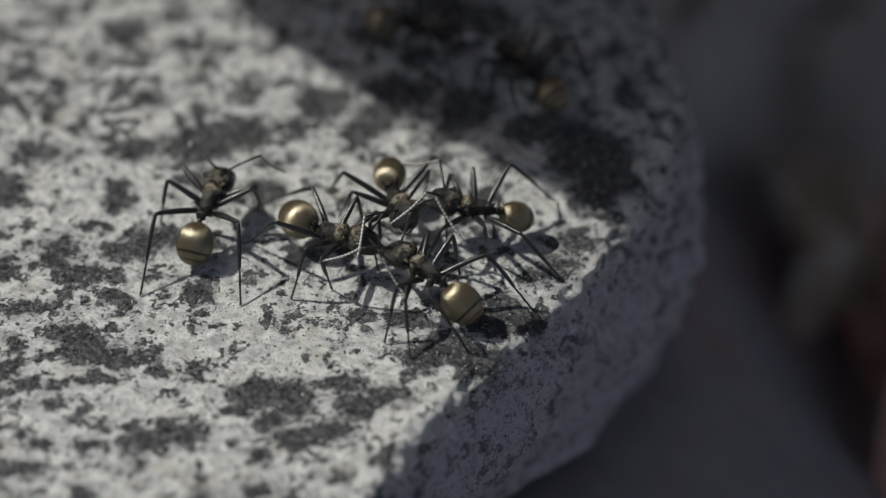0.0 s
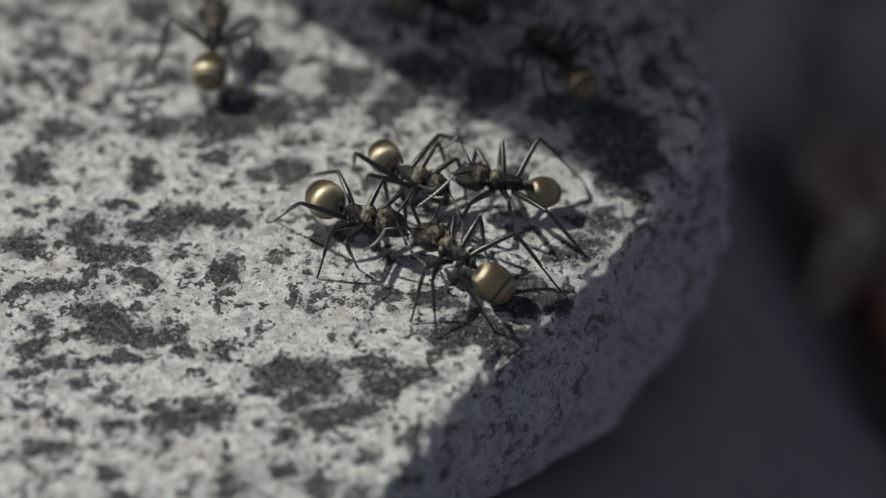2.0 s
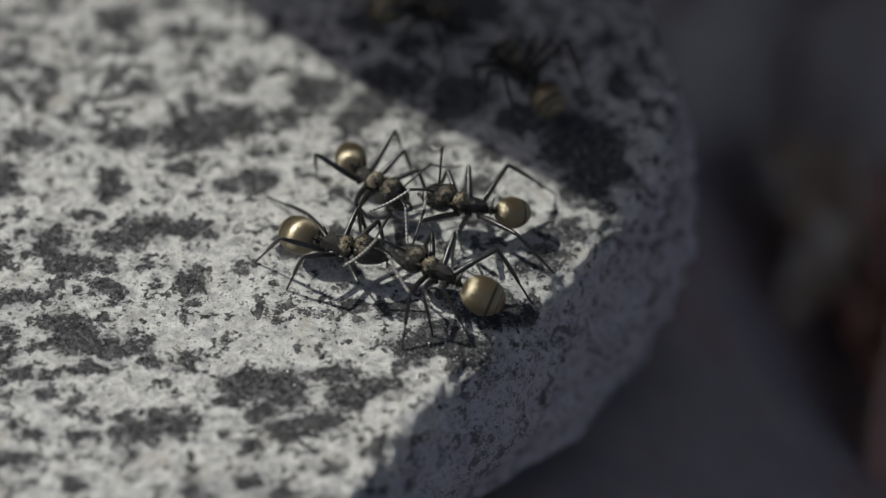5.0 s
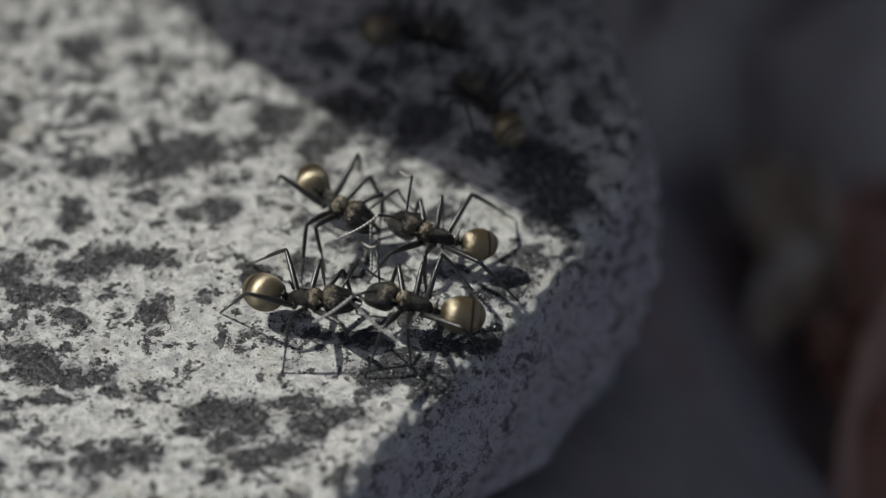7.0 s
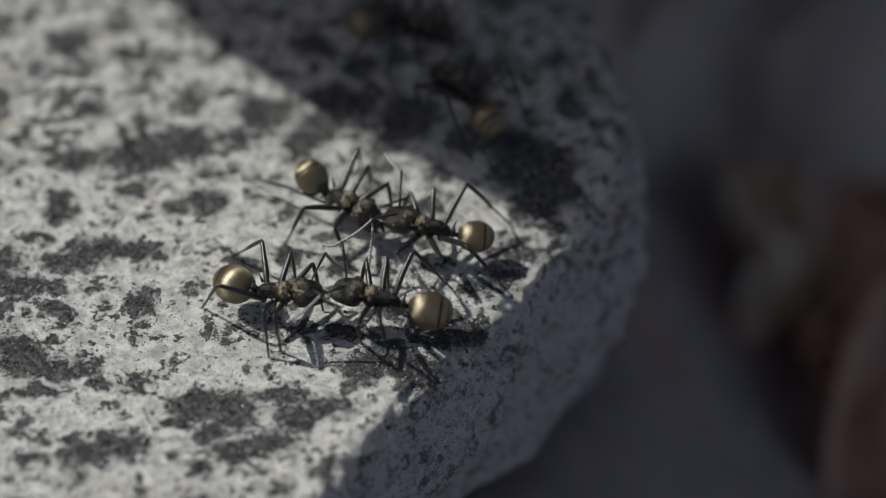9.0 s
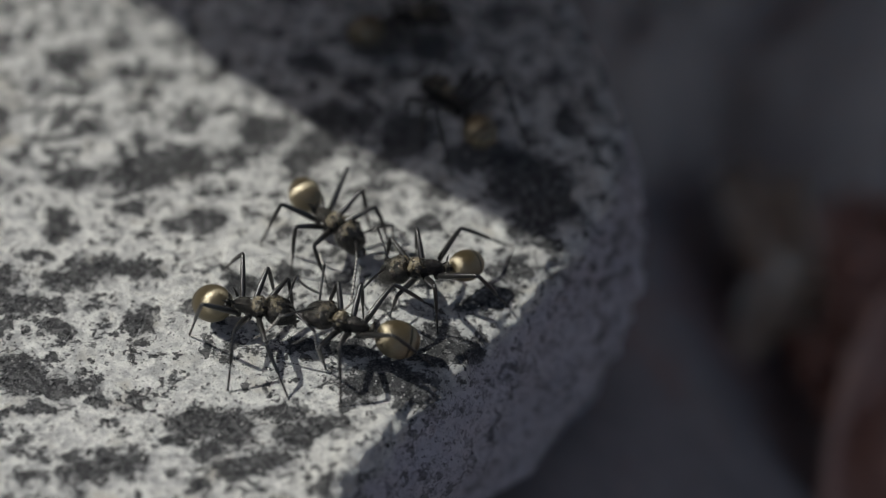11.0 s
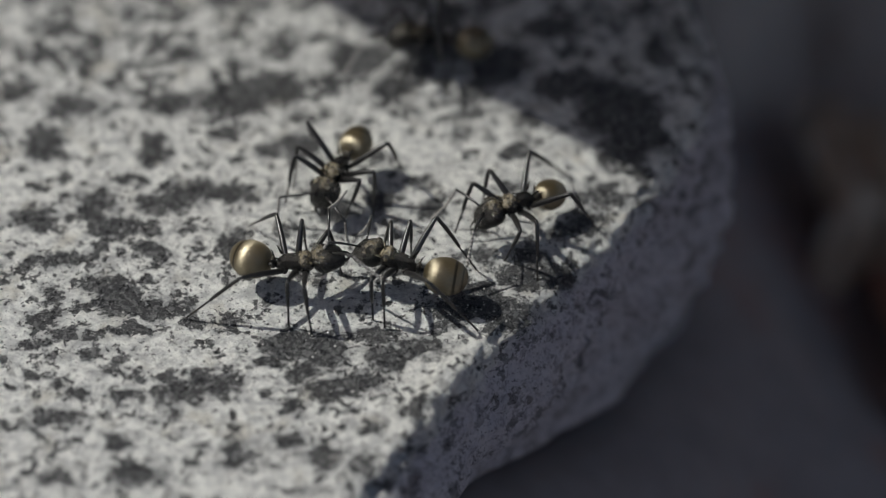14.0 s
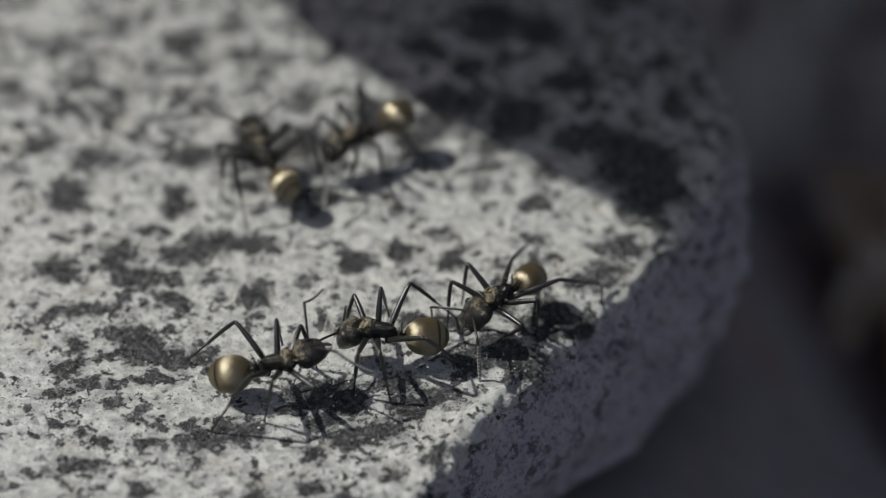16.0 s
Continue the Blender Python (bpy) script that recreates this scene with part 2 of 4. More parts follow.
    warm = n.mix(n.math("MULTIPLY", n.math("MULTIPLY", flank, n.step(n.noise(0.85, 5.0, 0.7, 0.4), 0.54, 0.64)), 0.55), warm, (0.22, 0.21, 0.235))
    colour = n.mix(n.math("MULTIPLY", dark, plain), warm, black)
    speck = n.step(n.noise(5.5, 3.0, 0.6), 0.635, 0.66)
    colour = n.mix(n.math("MULTIPLY", speck, 0.8), colour, (0.04, 0.04, 0.045))
    relief = n.math("ADD", n.math("MULTIPLY", n.noise(2.2, 5.0, 0.66), 0.6), n.math("MULTIPLY", n.noise(9.0, 5.0, 0.8), 0.36))
    relief = n.math("SUBTRACT", relief, n.math("MULTIPLY", dark, n.math("ADD", 0.03, n.math("MULTIPLY", n.noise(8.0, 4.0, 0.8), 0.30))))
    relief = n.math("ADD", relief, n.math("MULTIPLY", n.math("MULTIPLY", facet, dark), 0.22))
    # each grain is broken off at its own angle
    lean = n.vec("SUBTRACT", n.cells(8.0, torn, "Color"), (0.5, 0.5, 0.5))
    much = n.math("ADD", 0.22, n.math("MULTIPLY", dark, 0.75))
    tilted = n.vec("NORMALIZE", n.vec("ADD", n.add("ShaderNodeNewGeometry").outputs["Normal"], n.vec("MULTIPLY", lean, much)), (0, 0, 0))
    relief = n.math("ADD", relief, n.math("MULTIPLY", flank, n.math("MULTIPLY", n.noise(1.5, 5.0, 0.7), 1.6)))
    n.bump(relief, 0.75, 1.0, tilted)
    glint = n.math("MULTIPLY", n.step(r2.outputs[2], 0.78, 0.84), n.math("ADD", 0.15, dark))
    gloss = n.math("SUBTRACT", 0.56, n.math("MULTIPLY", glint, 0.40))
    return n.done(colour, gloss, Specular_IOR_Level=0.5)


def soil():
    n = Nodes("soil")
    c = n.mix(n.noise(0.12, 6.0, 0.65), (0.17, 0.125, 0.118), (0.40, 0.295, 0.27))
    n.bump(n.noise(0.6, 6.0, 0.7), 1.2)
    return n.done(c, 0.95)


def crumb():
    n = Nodes("crumb")
    pick = n.add("ShaderNodeNewGeometry").outputs["Random Per Island"]
    c = n.mix(n.step(pick, 0.40, 0.48), (0.03, 0.03, 0.033), n.mix(pick, (0.30, 0.30, 0.28), (0.80, 0.79, 0.74)))
    return n.done(c, n.math("SUBTRACT", 0.55, n.math("MULTIPLY", n.step(pick, 0.86, 0.88), 0.25)))


def shade_stone():
    n = Nodes("shade_stone")
    c = n.mix(n.noise(0.09, 6.0, 0.65), (0.30, 0.268, 0.265), (0.60, 0.54, 0.52))
    n.bump(n.noise(0.8, 6.0, 0.7), 0.6)
    return n.done(c, 0.9)


def grey_stone():
    n = Nodes("grey_stone")
    c = n.mix(n.noise(0.09, 6.0, 0.65), (0.25, 0.208, 0.18), (0.47, 0.40, 0.35))
    n.bump(n.noise(0.8, 6.0, 0.7), 0.6)
    return n.done(c, 0.9)


def dark_stone():
    n = Nodes("dark_stone")
    c = n.mix(n.noise(0.25, 6.0, 0.65), (0.15, 0.130, 0.128), (0.31, 0.268, 0.26))
    c = n.mix(n.step(n.noise(0.07, 4.0, 0.6), 0.52, 0.68), c, (0.25, 0.165, 0.145))
    n.bump(n.noise(1.2, 6.0, 0.7), 0.5)
    return n.done(c, 0.85)


def dry_leaf():
    n = Nodes("dry_leaf")
    c = n.mix(n.noise(0.35, 5.0, 0.6), (0.26, 0.13, 0.095), (0.55, 0.32, 0.23))
    n.bump(n.noise(2.0, 4.0), 0.3)
    return n.done(c, 0.8)


def bleached_leaf():
    n = Nodes("bleached_leaf")
    c = n.mix(n.noise(0.4, 5.0, 0.6), (0.45, 0.37, 0.27), (0.80, 0.70, 0.56))
    n.bump(n.noise(2.0, 4.0), 0.3)
    return n.done(c, 0.8)


def gold_hair():
    n = Nodes("gold_hair")
    fibre = n.noise(7.0, 4.0, 0.7, at=n.vec("MULTIPLY", n.co, (0.35, 1.6, 1.6)))
    c = n.mix(fibre, (0.020, 0.0158, 0.0086), (0.072, 0.056, 0.030))
    fuzz = n.noise(16.0, 3.0, 0.7, at=n.vec("MULTIPLY", n.co, (0.3, 1.4, 1.4)))
    c = n.mix(n.math("MULTIPLY", n.step(fuzz, 0.50, 0.66), 0.6), c, (0.14, 0.109, 0.058))
    n.bump(n.math("ADD", fibre, n.math("MULTIPLY", n.noise(1.4, 4.0, 0.6), 0.8)), 0.028, 0.8)
    along = n.add("ShaderNodeSeparateXYZ", Vector=n.co).outputs["X"]
    dull = 0.0
    for place, wide, much in ((1.95, 0.11, 0.85), (2.42, 0.07, 0.6)):
        seam = n.math("MULTIPLY", n.step(n.math("ABSOLUTE", n.math("ADD", along, place)), wide, wide * 0.5), much)
        c = n.mix(seam, c, (0.006, 0.005, 0.004))
        dull = n.math("ADD", dull, seam)
    tangent = n.add("ShaderNodeTangent")
    tangent.direction_type, tangent.axis = "RADIAL", "X"
    n.put(n.b.inputs["Tangent"], tangent.outputs[0])
    return n.done(c, n.math("ADD", 0.22, n.math("ADD", n.math("MULTIPLY", fibre, 0.14), n.math("MULTIPLY", fuzz, 0.16))), Metallic=0.0, Anisotropic=0.94, IOR=2.4, Specular_IOR_Level=n.math("SUBTRACT", 0.5, n.math("MULTIPLY", dull, 0.4), clamp=True), Specular_Tint=(1.0, 0.89, 0.65, 1))


def cuticle():
    n = Nodes("cuticle")
    dust = n.step(n.noise(2.2, 4.0, 0.65), 0.48, 0.7)
    c = n.mix(dust, (0.016, 0.015, 0.014), (0.060, 0.052, 0.036))
    n.bump(n.noise(14.0, 3.0, 0.7), 0.04, 0.7)
    return n.done(c, n.math("ADD", 0.36, n.math("MULTIPLY", dust, 0.2)))


def gold_dust():
    n = Nodes("gold_dust")
    # black grained shell with satin golden hair on the shoulders and along the back
    place = n.add("ShaderNodeSeparateXYZ", Vector=n.co)
    patchy = n.math("MULTIPLY", n.math("SUBTRACT", n.noise(1.6, 4.0, 0.6), 0.5), 0.8)
    back = n.math("ADD", n.math("ADD", place.outputs["Z"], n.math("MULTIPLY", place.outputs["X"], 0.38)), patchy)
    fibre = n.noise(17.0, 3.0, 0.75, at=n.vec("MULTIPLY", n.co, (0.6, 1.3, 1.3)))
    hair = n.math("MULTIPLY", n.step(back, 0.48, 0.78), n.step(n.noise(3.2, 3.0, 0.6), 0.36, 0.56))
    thick = n.math("MULTIPLY", hair, n.step(fibre, 0.40, 0.62))
    c = n.mix(thick, (0.0045, 0.0042, 0.004), (0.31, 0.25, 0.14))
    n.bump(n.math("ADD", n.math("MULTIPLY", fibre, 0.8), n.math("MULTIPLY", n.noise(6.0, 4.0, 0.7), 1.0)), 0.07, 1.0)
    return satin(n, c, hair, 0.7)


def head_shell():
    n = Nodes("head_shell")
    # black shell under a fine silky down, thicker at the back of the head
    place = n.add("ShaderNodeSeparateXYZ", Vector=n.co)
    fibre = n.noise(14.0, 3.0, 0.7, at=n.vec("MULTIPLY", n.co, (0.4, 1.4, 1.4)))
    behind = n.step(n.math("ADD", place.outputs["X"], n.math("MULTIPLY", n.noise(2.0, 3.0), 0.6)), 1.45, 0.75)
    hair = n.math("MULTIPLY", n.math("MULTIPLY", behind, n.step(place.outputs["Z"], 0.2, 0.8)), n.math("MULTIPLY", n.step(n.noise(3.0, 3.0, 0.6), 0.40, 0.58), 0.9))
    c = n.mix(n.math("MULTIPLY", hair, n.step(fibre, 0.42, 0.64)), (0.005, 0.0047, 0.0045), (0.27, 0.22, 0.125))
    n.bump(n.math("ADD", fibre, n.math("MULTIPLY", n.noise(5.5, 4.0, 0.65), 1.2)), 0.07, 1.0)
    return satin(n, c, hair, 0.3)


def satin(n, colour, hair, sheen):
    """Combed hair: a gloss drawn out across the body where hair lies, plain shell elsewhere."""
    hair = n.math("MULTIPLY", hair, n.step(n.noise(4.5, 4.0, 0.7), 0.40, 0.60))
    tangent = n.add("ShaderNodeTangent")
    tangent.direction_type, tangent.axis = "RADIAL", "X"
    n.put(n.b.inputs["Tangent"], tangent.outputs[0])
    return n.done(colour, n.math("ADD", 0.25, n.math("MULTIPLY", hair, 0.12)), Anisotropic=n.math("MULTIPLY", hair, 0.9),
                  IOR=n.math("ADD", 1.58, n.math("MULTIPLY", hair, sheen)), Specular_Tint=(1.0, 0.96, 0.88, 1))


def leg_shell():
    n = Nodes("leg_shell")
    c = n.mix(n.noise(5.0, 3.0, 0.6), (0.006, 0.006, 0.006), (0.022, 0.021, 0.020))
    n.bump(n.noise(16.0, 3.0, 0.7), 0.02, 0.6)
    return n.done(c, 0.30, Specular_IOR_Level=0.65)


def bristle():
    n = Nodes("bristle")
    rings = n.add("ShaderNodeTexWave", Vector=n.co, Scale=1.3, Distortion=0.6, Detail=2.0).outputs["Fac"]
    c = n.mix(rings, (0.12, 0.115, 0.108), (0.42, 0.40, 0.37))
    return n.done(c, 0.42)


def eye_shell():
    n = Nodes("eye_shell")
    n.bump(n.cells(22.0), 0.02, 0.6)
    return n.done(n.mix(n.noise(6.0), (0.010, 0.009, 0.009), (0.030, 0.026, 0.022)), 0.14)


MADE = (granite(), crumb(), bleached_leaf(), soil(), shade_stone(), grey_stone(), dark_stone(), dry_leaf(), gold_hair(), cuticle(), gold_dust(), head_shell(), leg_shell(), bristle(), eye_shell())
MAT = {m.name: m for m in MADE}


# ---- mesh helpers ----
def mesh(name, verts, faces, material, smooth=True):
    """A mesh from coordinates in mm."""
    me = bpy.data.meshes.new(name)
    me.from_pydata([tuple(c * MM for c in v) for v in verts], [], faces)
    me.polygons.foreach_set("use_smooth", [smooth] * len(faces))
    for m in material if isinstance(material, (list, tuple)) else (material,):
        me.materials.append(MAT[m])
    me.update()
    return me


def part(name, me, parent, label=""):
    ob = new(name, me)
    ob.parent = parent
    return tagged(ob, label)


def rough(verts, amount, size, seed):
    """Uneven shell: each point moved along its way from the middle (mm)."""
    out = []
    for v in verts:
        p = Vector(v)
        out.append(tuple(p + noise.noise_vector(p * size + Vector((seed, 2 * seed, seed))) * amount))
    return out


class Shape:
    """Verts (mm) and faces that grow by rings."""

    def __init__(self):
        self.v, self.f = [], []

    def loft(self, rings, n=16):
        """rings: (centre, u, w): an ellipse with half axes u and w; the ends close to their centres."""
        base = len(self.v)
        for c, u, w in rings:
            for k in range(n):
                a = 2 * math.pi * k / n
                self.v.append(tuple(Vector(c) + Vector(u) * math.cos(a) + Vector(w) * math.sin(a)))
        for i in range(len(rings) - 1):
            for k in range(n):
                a, b = base + i * n + k, base + i * n + (k + 1) % n
                self.f.append((a, b, b + n, a + n))
        self.v += [tuple(rings[0][0]), tuple(rings[-1][0])]
        for k in range(n):
            self.f.append((base + (k + 1) % n, base + k, len(self.v) - 2))
            e = base + (len(rings) - 1) * n
            self.f.append((e + k, e + (k + 1) % n, len(self.v) - 1))

    def body(self, stations, n=16):
        """stations along x: (x, z, half width, half height)"""
        self.loft([((x, 0, z), (0, w, 0), (0, 0, h)) for x, z, w, h in stations], n)

    def tube(self, points, radii, n=8):
        pts = [Vector(p) for p in points]
        rings = []
        for i, p in enumerate(pts):
            d = (pts[min(i + 1, len(pts) - 1)] - pts[max(i - 1, 0)]).normalized()
            u = d.orthogonal().normalized() if abs(d.z) > 0.9 else d.cross(Vector((0, 0, 1))).normalized()
            w = d.cross(u)
            rings.append((p, u * radii[i], w * radii[i]))
        self.loft(rings, n)

    def ball(self, c, r, n=10):
        c = Vector(c)
        self.loft([(c + Vector((0, 0, r[2] * math.cos(a))), (r[0] * math.sin(a), 0, 0), (0, r[1] * math.sin(a), 0))
                   for a in (math.pi * k / n for k in range(n, -1, -1))][1:-1], n + 4)


# ---- the granite block ----
EDGE = ((-80, -26), (-45, -15), (-20.2, -3.6), (-13, 0.5), (-8.6, 3.9), (-2.9, 7.9), (0, 10.4), (6.2, 13.4), (11, 15.4), (14, 15.2), (18, 15.0), (24, 13.2), (40, 9.0), (80, 0))


def edge_x(y):
    """The block's edge in x at y (mm), a smooth worn line."""
    for (y0, x0), (y1, x1) in zip(EDGE, EDGE[1:]):
        if y <= y1:
            f = (y - y0) / (y1 - y0)
            break
    return x0 + (x1 - x0) * f


def fractal(p, octaves=5):
    return noise.fractal(p, 0.8, 2.1, octaves)


# knobs on the worn rim: x, y, size, height (mm)
LUMPS = (
    (-0.6, -13.9, 1.2, 0.85),
    (-1.6, -15.0, 1.0, 0.75),
    (0.5, -12.5, 1.0, 0.60),
    (-2.7, -16.8, 1.0, 0.65),
    (-3.4, -18.1, 1.0, 0.55),
    (9.5, -1.1, 1.2, 0.35),
    (8.0, -3.1, 1.0, 0.30),
)


def stone_height(x, y):
    """The height of the block's top at x, y (mm)."""
    p = Vector((x, y, 0))
    return fractal(p * 0.16) * 0.35 * 0.35 + fractal(p * 0.85 + Vector((9, 2, 5)), 4) * 0.055


def foot_depth(y):
    """How far down the block's face reaches at y: less towards its near end."""
    f = max(0.0, min(1.0, (y + 17) / 30))
    return 0.50 + 0.37 * f * f * (3 - 2 * f)


def granite_block():
    ys = [-80 + 4 * k for k in range(14)] + [-25 + 0.3 * k for k in range(184)] + [30.5 + 3 * k for k in range(14)]
    soft = [sum(edge_x(min(max(y + d, -80), 79.9)) for d in (-3, -1.5, 0, 1.5, 3)) / 5 for y in ys]
    # across: the top from far inside to the edge, the worn edge, the face down to the soil
    across = [(-90 + 5 * k, 0.0) for k in range(10)] + [(-42 + 0.35 * k, 0.0) for k in range(116)]
    across += [(-1.2 + 1.4 * math.sin(a), 1.25 * math.cos(a) - 1.25) for a in (radians(7 * k) for k in range(12))]
    across += [(0.2 + 0.24 * d - 0.0165 * d * d, -1.3 - d) for d in (0.35 * k for k in range(58))]
    across += [(-1.2 - 7.0 * (1 - math.cos(a)), -21.3 - 5.0 * math.sin(a)) for a in (radians(7.5 * k) for k in range(3, 12))]
    across += [(-8.5 - 1.5 * k, -26.6 - 0.3 * k) for k in range(8)] + [(-20.5, -31 - 5 * k) for k in range(15)]
    verts, faces = [], []
    for y, x in zip(ys, soft):
        for d, z in across:
            if z < -1.3:
                z = -1.3 + (z + 1.3) * foot_depth(y)
                d += 0.9 * max(0.0, min(1.0, (y - 4) / 8)) * min(1.0, (-1.3 - z) / 6)
            p = Vector((x + d, y, z))
            face = max(0.0, min(1.0, (d + 1.6) / 1.6))
            lump = fractal(p * 0.16) * 0.35 * (0.35 + face) + fractal(p * 0.09 + Vector((4, 1, 6)), 3) * 1.3 * max(0.0, min(1.0, (-z - 2) / 6))
            grit = fractal(p * 0.85 + Vector((9, 2, 5)), 4) * (0.055 + 0.42 * face)
            chip = max(0.0, noise.noise(p * 0.42 + Vector((3, 7, 1)))) * 1.1 * max(0.0, 1 - abs(d + 0.2 - z * 0.5) / 1.5)
            chip += max(0.0, noise.noise(p * 1.15 + Vector((1, 4, 8))) - 0.1) * 0.8 * max(0.0, 1 - abs(d + 0.1 - z * 0.5) / 1.2)
            push = lump + grit
            for lx, ly, lr, lh in LUMPS:
                r2 = ((p.x - lx) ** 2 + (p.y - ly) ** 2 + z * z) / (lr * lr)
                if r2 < 6:
                    push += lh * math.exp(-r2 * 1.5)
            nrm = Vector((0.80, -0.55, 0.12)) if z < -0.8 else Vector((0.5, -0.3, 0.8)) if d > -0.9 else Vector((0, 0, 1))
            q = p + nrm * push - Vector((0.7, -0.4, 0.7)) * chip
            verts.append(tuple(q))
    n = len(across)
    for i in range(len(ys) - 1):
        for k in range(n - 1):
            a = i * n + k
            faces.append((a, a + 1, a + n + 1, a + n))
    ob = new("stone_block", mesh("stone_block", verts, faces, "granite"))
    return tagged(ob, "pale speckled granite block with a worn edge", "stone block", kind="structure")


def ground():
    verts, faces = [], []
    xs = [-400 + 20 * k for k in range(19)] + [-30 + 3 * k for k in range(60)] + [160 + 25 * k for k in range(14)]
    ys = [-400 + 20 * k for k in range(18)] + [-50 + 3 * k for k in range(90)] + [235 + 25 * k for k in range(14)]
    for y in ys:
        for x in xs:
            p = Vector((x, y, 0))
            verts.append((x, y, -90 + fractal(p * 0.02) * 7 + fractal(p * 0.11) * 2.2))
    n = len(xs)
    for i in range(len(ys) - 1):
        for k in range(n - 1):
            a = i * n + k
            faces.append((a, a + 1, a + n + 1, a + n))
    far = 1500
    b = len(verts)
    corners = [(0), n - 1, len(ys) * n - 1, (len(ys) - 1) * n]
    verts += [(-far, -far, -92), (far, -far, -92), (far, far, -92), (-far, far, -92)]
    for k in range(4):
        j = (k + 1) % 4
        faces.append((b + k, b + j, corners[j], corners[k]))
    ob = new("ground", mesh("ground", verts, faces, "soil"))
    tagged(ob, "reddish brown soil below the granite block", "ground", kind="structure")


def rock(name, centre, size, seed, label, material="shade_stone", turn=0, n=40):
    """A weathered boulder, resting where its centre says."""
    verts, faces = [], []
    s = Vector((seed * 3.1, seed * 1.7, seed))
    for i in range(n + 1):
        th = math.pi * i / n
        for k in range(2 * n):
            ph = math.pi * k / n
            d = Vector((math.sin(th) * math.cos(ph), math.sin(th) * math.sin(ph), math.cos(th)))
            r = 1 + 0.30 * fractal(d * 0.9 + s, 4) + 0.05 * fractal(d * 5 + s, 4)
            verts.append((d.x * size[0] * r, d.y * size[1] * r, d.z * size[2] * r))
    for i in range(n):
        for k in range(2 * n):
            a, b = i * 2 * n + k, i * 2 * n + (k + 1) % (2 * n)
            faces.append((a, a + 2 * n, b + 2 * n, b))
    ob = new(name, mesh(name, verts, faces, material))
    ob.matrix_world = pose(*(c * MM for c in centre), 0, 0, turn)
    return tagged(ob, label, name.replace("_", " "))


def overhang():
    """A rock ledge added above and behind, outside the view, to shade the back of the block; its rim is bent to fit the
    shade line.
    """
    h, g = 64, 150
    t = Vector((24.4, -22.0, 0)).normalized()
    nrm = Vector((-t.y, t.x, 0))
    rim = Vector((-13.2, 24.1, 0)) + Vector((SUN.x, SUN.y, 0)) / SUN.z * h
    verts, faces = [], []
    rows = []
    for s in [-200 + 10 * k for k in range(19)] + [-15 + 1.5 * k for k in range(40)] + [50 + 10 * k for k in range(20)]:
        row = []
        for d, z in ((0, h), (0.6, h + 14), (6, h + 40), (g, h + 52), (g, h), (75, h), (30, h)):
            p = rim + t * s + nrm * d
            w = fractal(Vector((s * 0.06, d * 0.05, 3)), 4) * 0.5 if d < 7 else 0
            if d < 7:
                a, b = max(0, min(1, (s + 3) / 8)), max(0, min(1, (s - 13) / 21))
                w -= 1.7 * a * a * (3 - 2 * a) * (1 - b * b * (3 - 2 * b))
            p = p + nrm * w
            row.append(len(verts))
            verts.append((p.x, p.y, z))
        rows.append(row)
    for a, b in zip(rows, rows[1:]):
        m = len(a)
        for k in range(m):
            faces.append((a[k], b[k], b[(k + 1) % m], a[(k + 1) % m]))
    faces.append(tuple(reversed(rows[0])))
    faces.append(tuple(rows[-1]))
    ob = new("overhang", mesh("overhang", verts, faces, "shade_stone", smooth=False))
    tagged(ob, "unseen added rock ledge that shades the granite block", "rock ledge", kind="structure")
    # unseen walls added to block skylight, from the north round by the west to the south; open to the south-east
    verts, faces, m = [], [], 60
    for k in range(m + 1):
        a = radians(60 + 205 * k / m)
        d = Vector((math.cos(a), math.sin(a), 0))
        r = 620 + 30 * fractal(d * 3, 4)
        z = 470 + 240 * abs(k / m - 0.52) + 30 * fractal(d * 5, 4)
        for rr, zz in ((r - 40, -130), (r - 10, z * 0.5), (r, z), (r + 60, z), (r + 90, -130)):
            p = d * rr
            verts.append((p.x, p.y, zz))
    for k in range(m):
        for q in range(5):
            a, b = k * 5 + q, k * 5 + (q + 1) % 5
            faces.append((a, b, b + 5, a + 5))
    faces += [(4, 3, 2, 1, 0), tuple(5 * m + q for q in range(5))]
    wall = new("shelter_wall", mesh("shelter_wall", verts, faces, "shade_stone", smooth=False))
    tagged(wall, "unseen added rock wall that keeps skylight off the block", "rock wall", kind="structure")
    # a foot added under the shading ledge, standing on the soil
    q = rim + nrm * 112
    foot = rock("ledge_foot", (q.x, q.y, -20), (44, 40, 105), 8, "grey boulder added to carry the shading ledge")
    tagged(foot, kind="structure")


LOWER = ((-12, 0), (-6, 0.3), (-2.0, 0.2), (1.0, -1.0), (4.0, -3.5), (7.0, -7.0), (11, -11.5), (16, -16), (23, -20), (32, -24), (43, -27), (54, -30), (60, -38), (62, -58), (60, -72), (-20, -72))


def lower_top(y):
    """The height at which the lower stone meets the block's face."""
    return -26.5 * foot_depth(y) - 0.12 * max(0.0, y - 12)


def lower_height(x, y):
    d = x - edge_x(y) - 1.2
    for (d0, z0), (d1, z1) in zip(LOWER[:12], LOWER[1:]):
        if d <= d1:
            break
    return lower_top(y) + z0 + (z1 - z0) * (d - d0) / (d1 - d0)


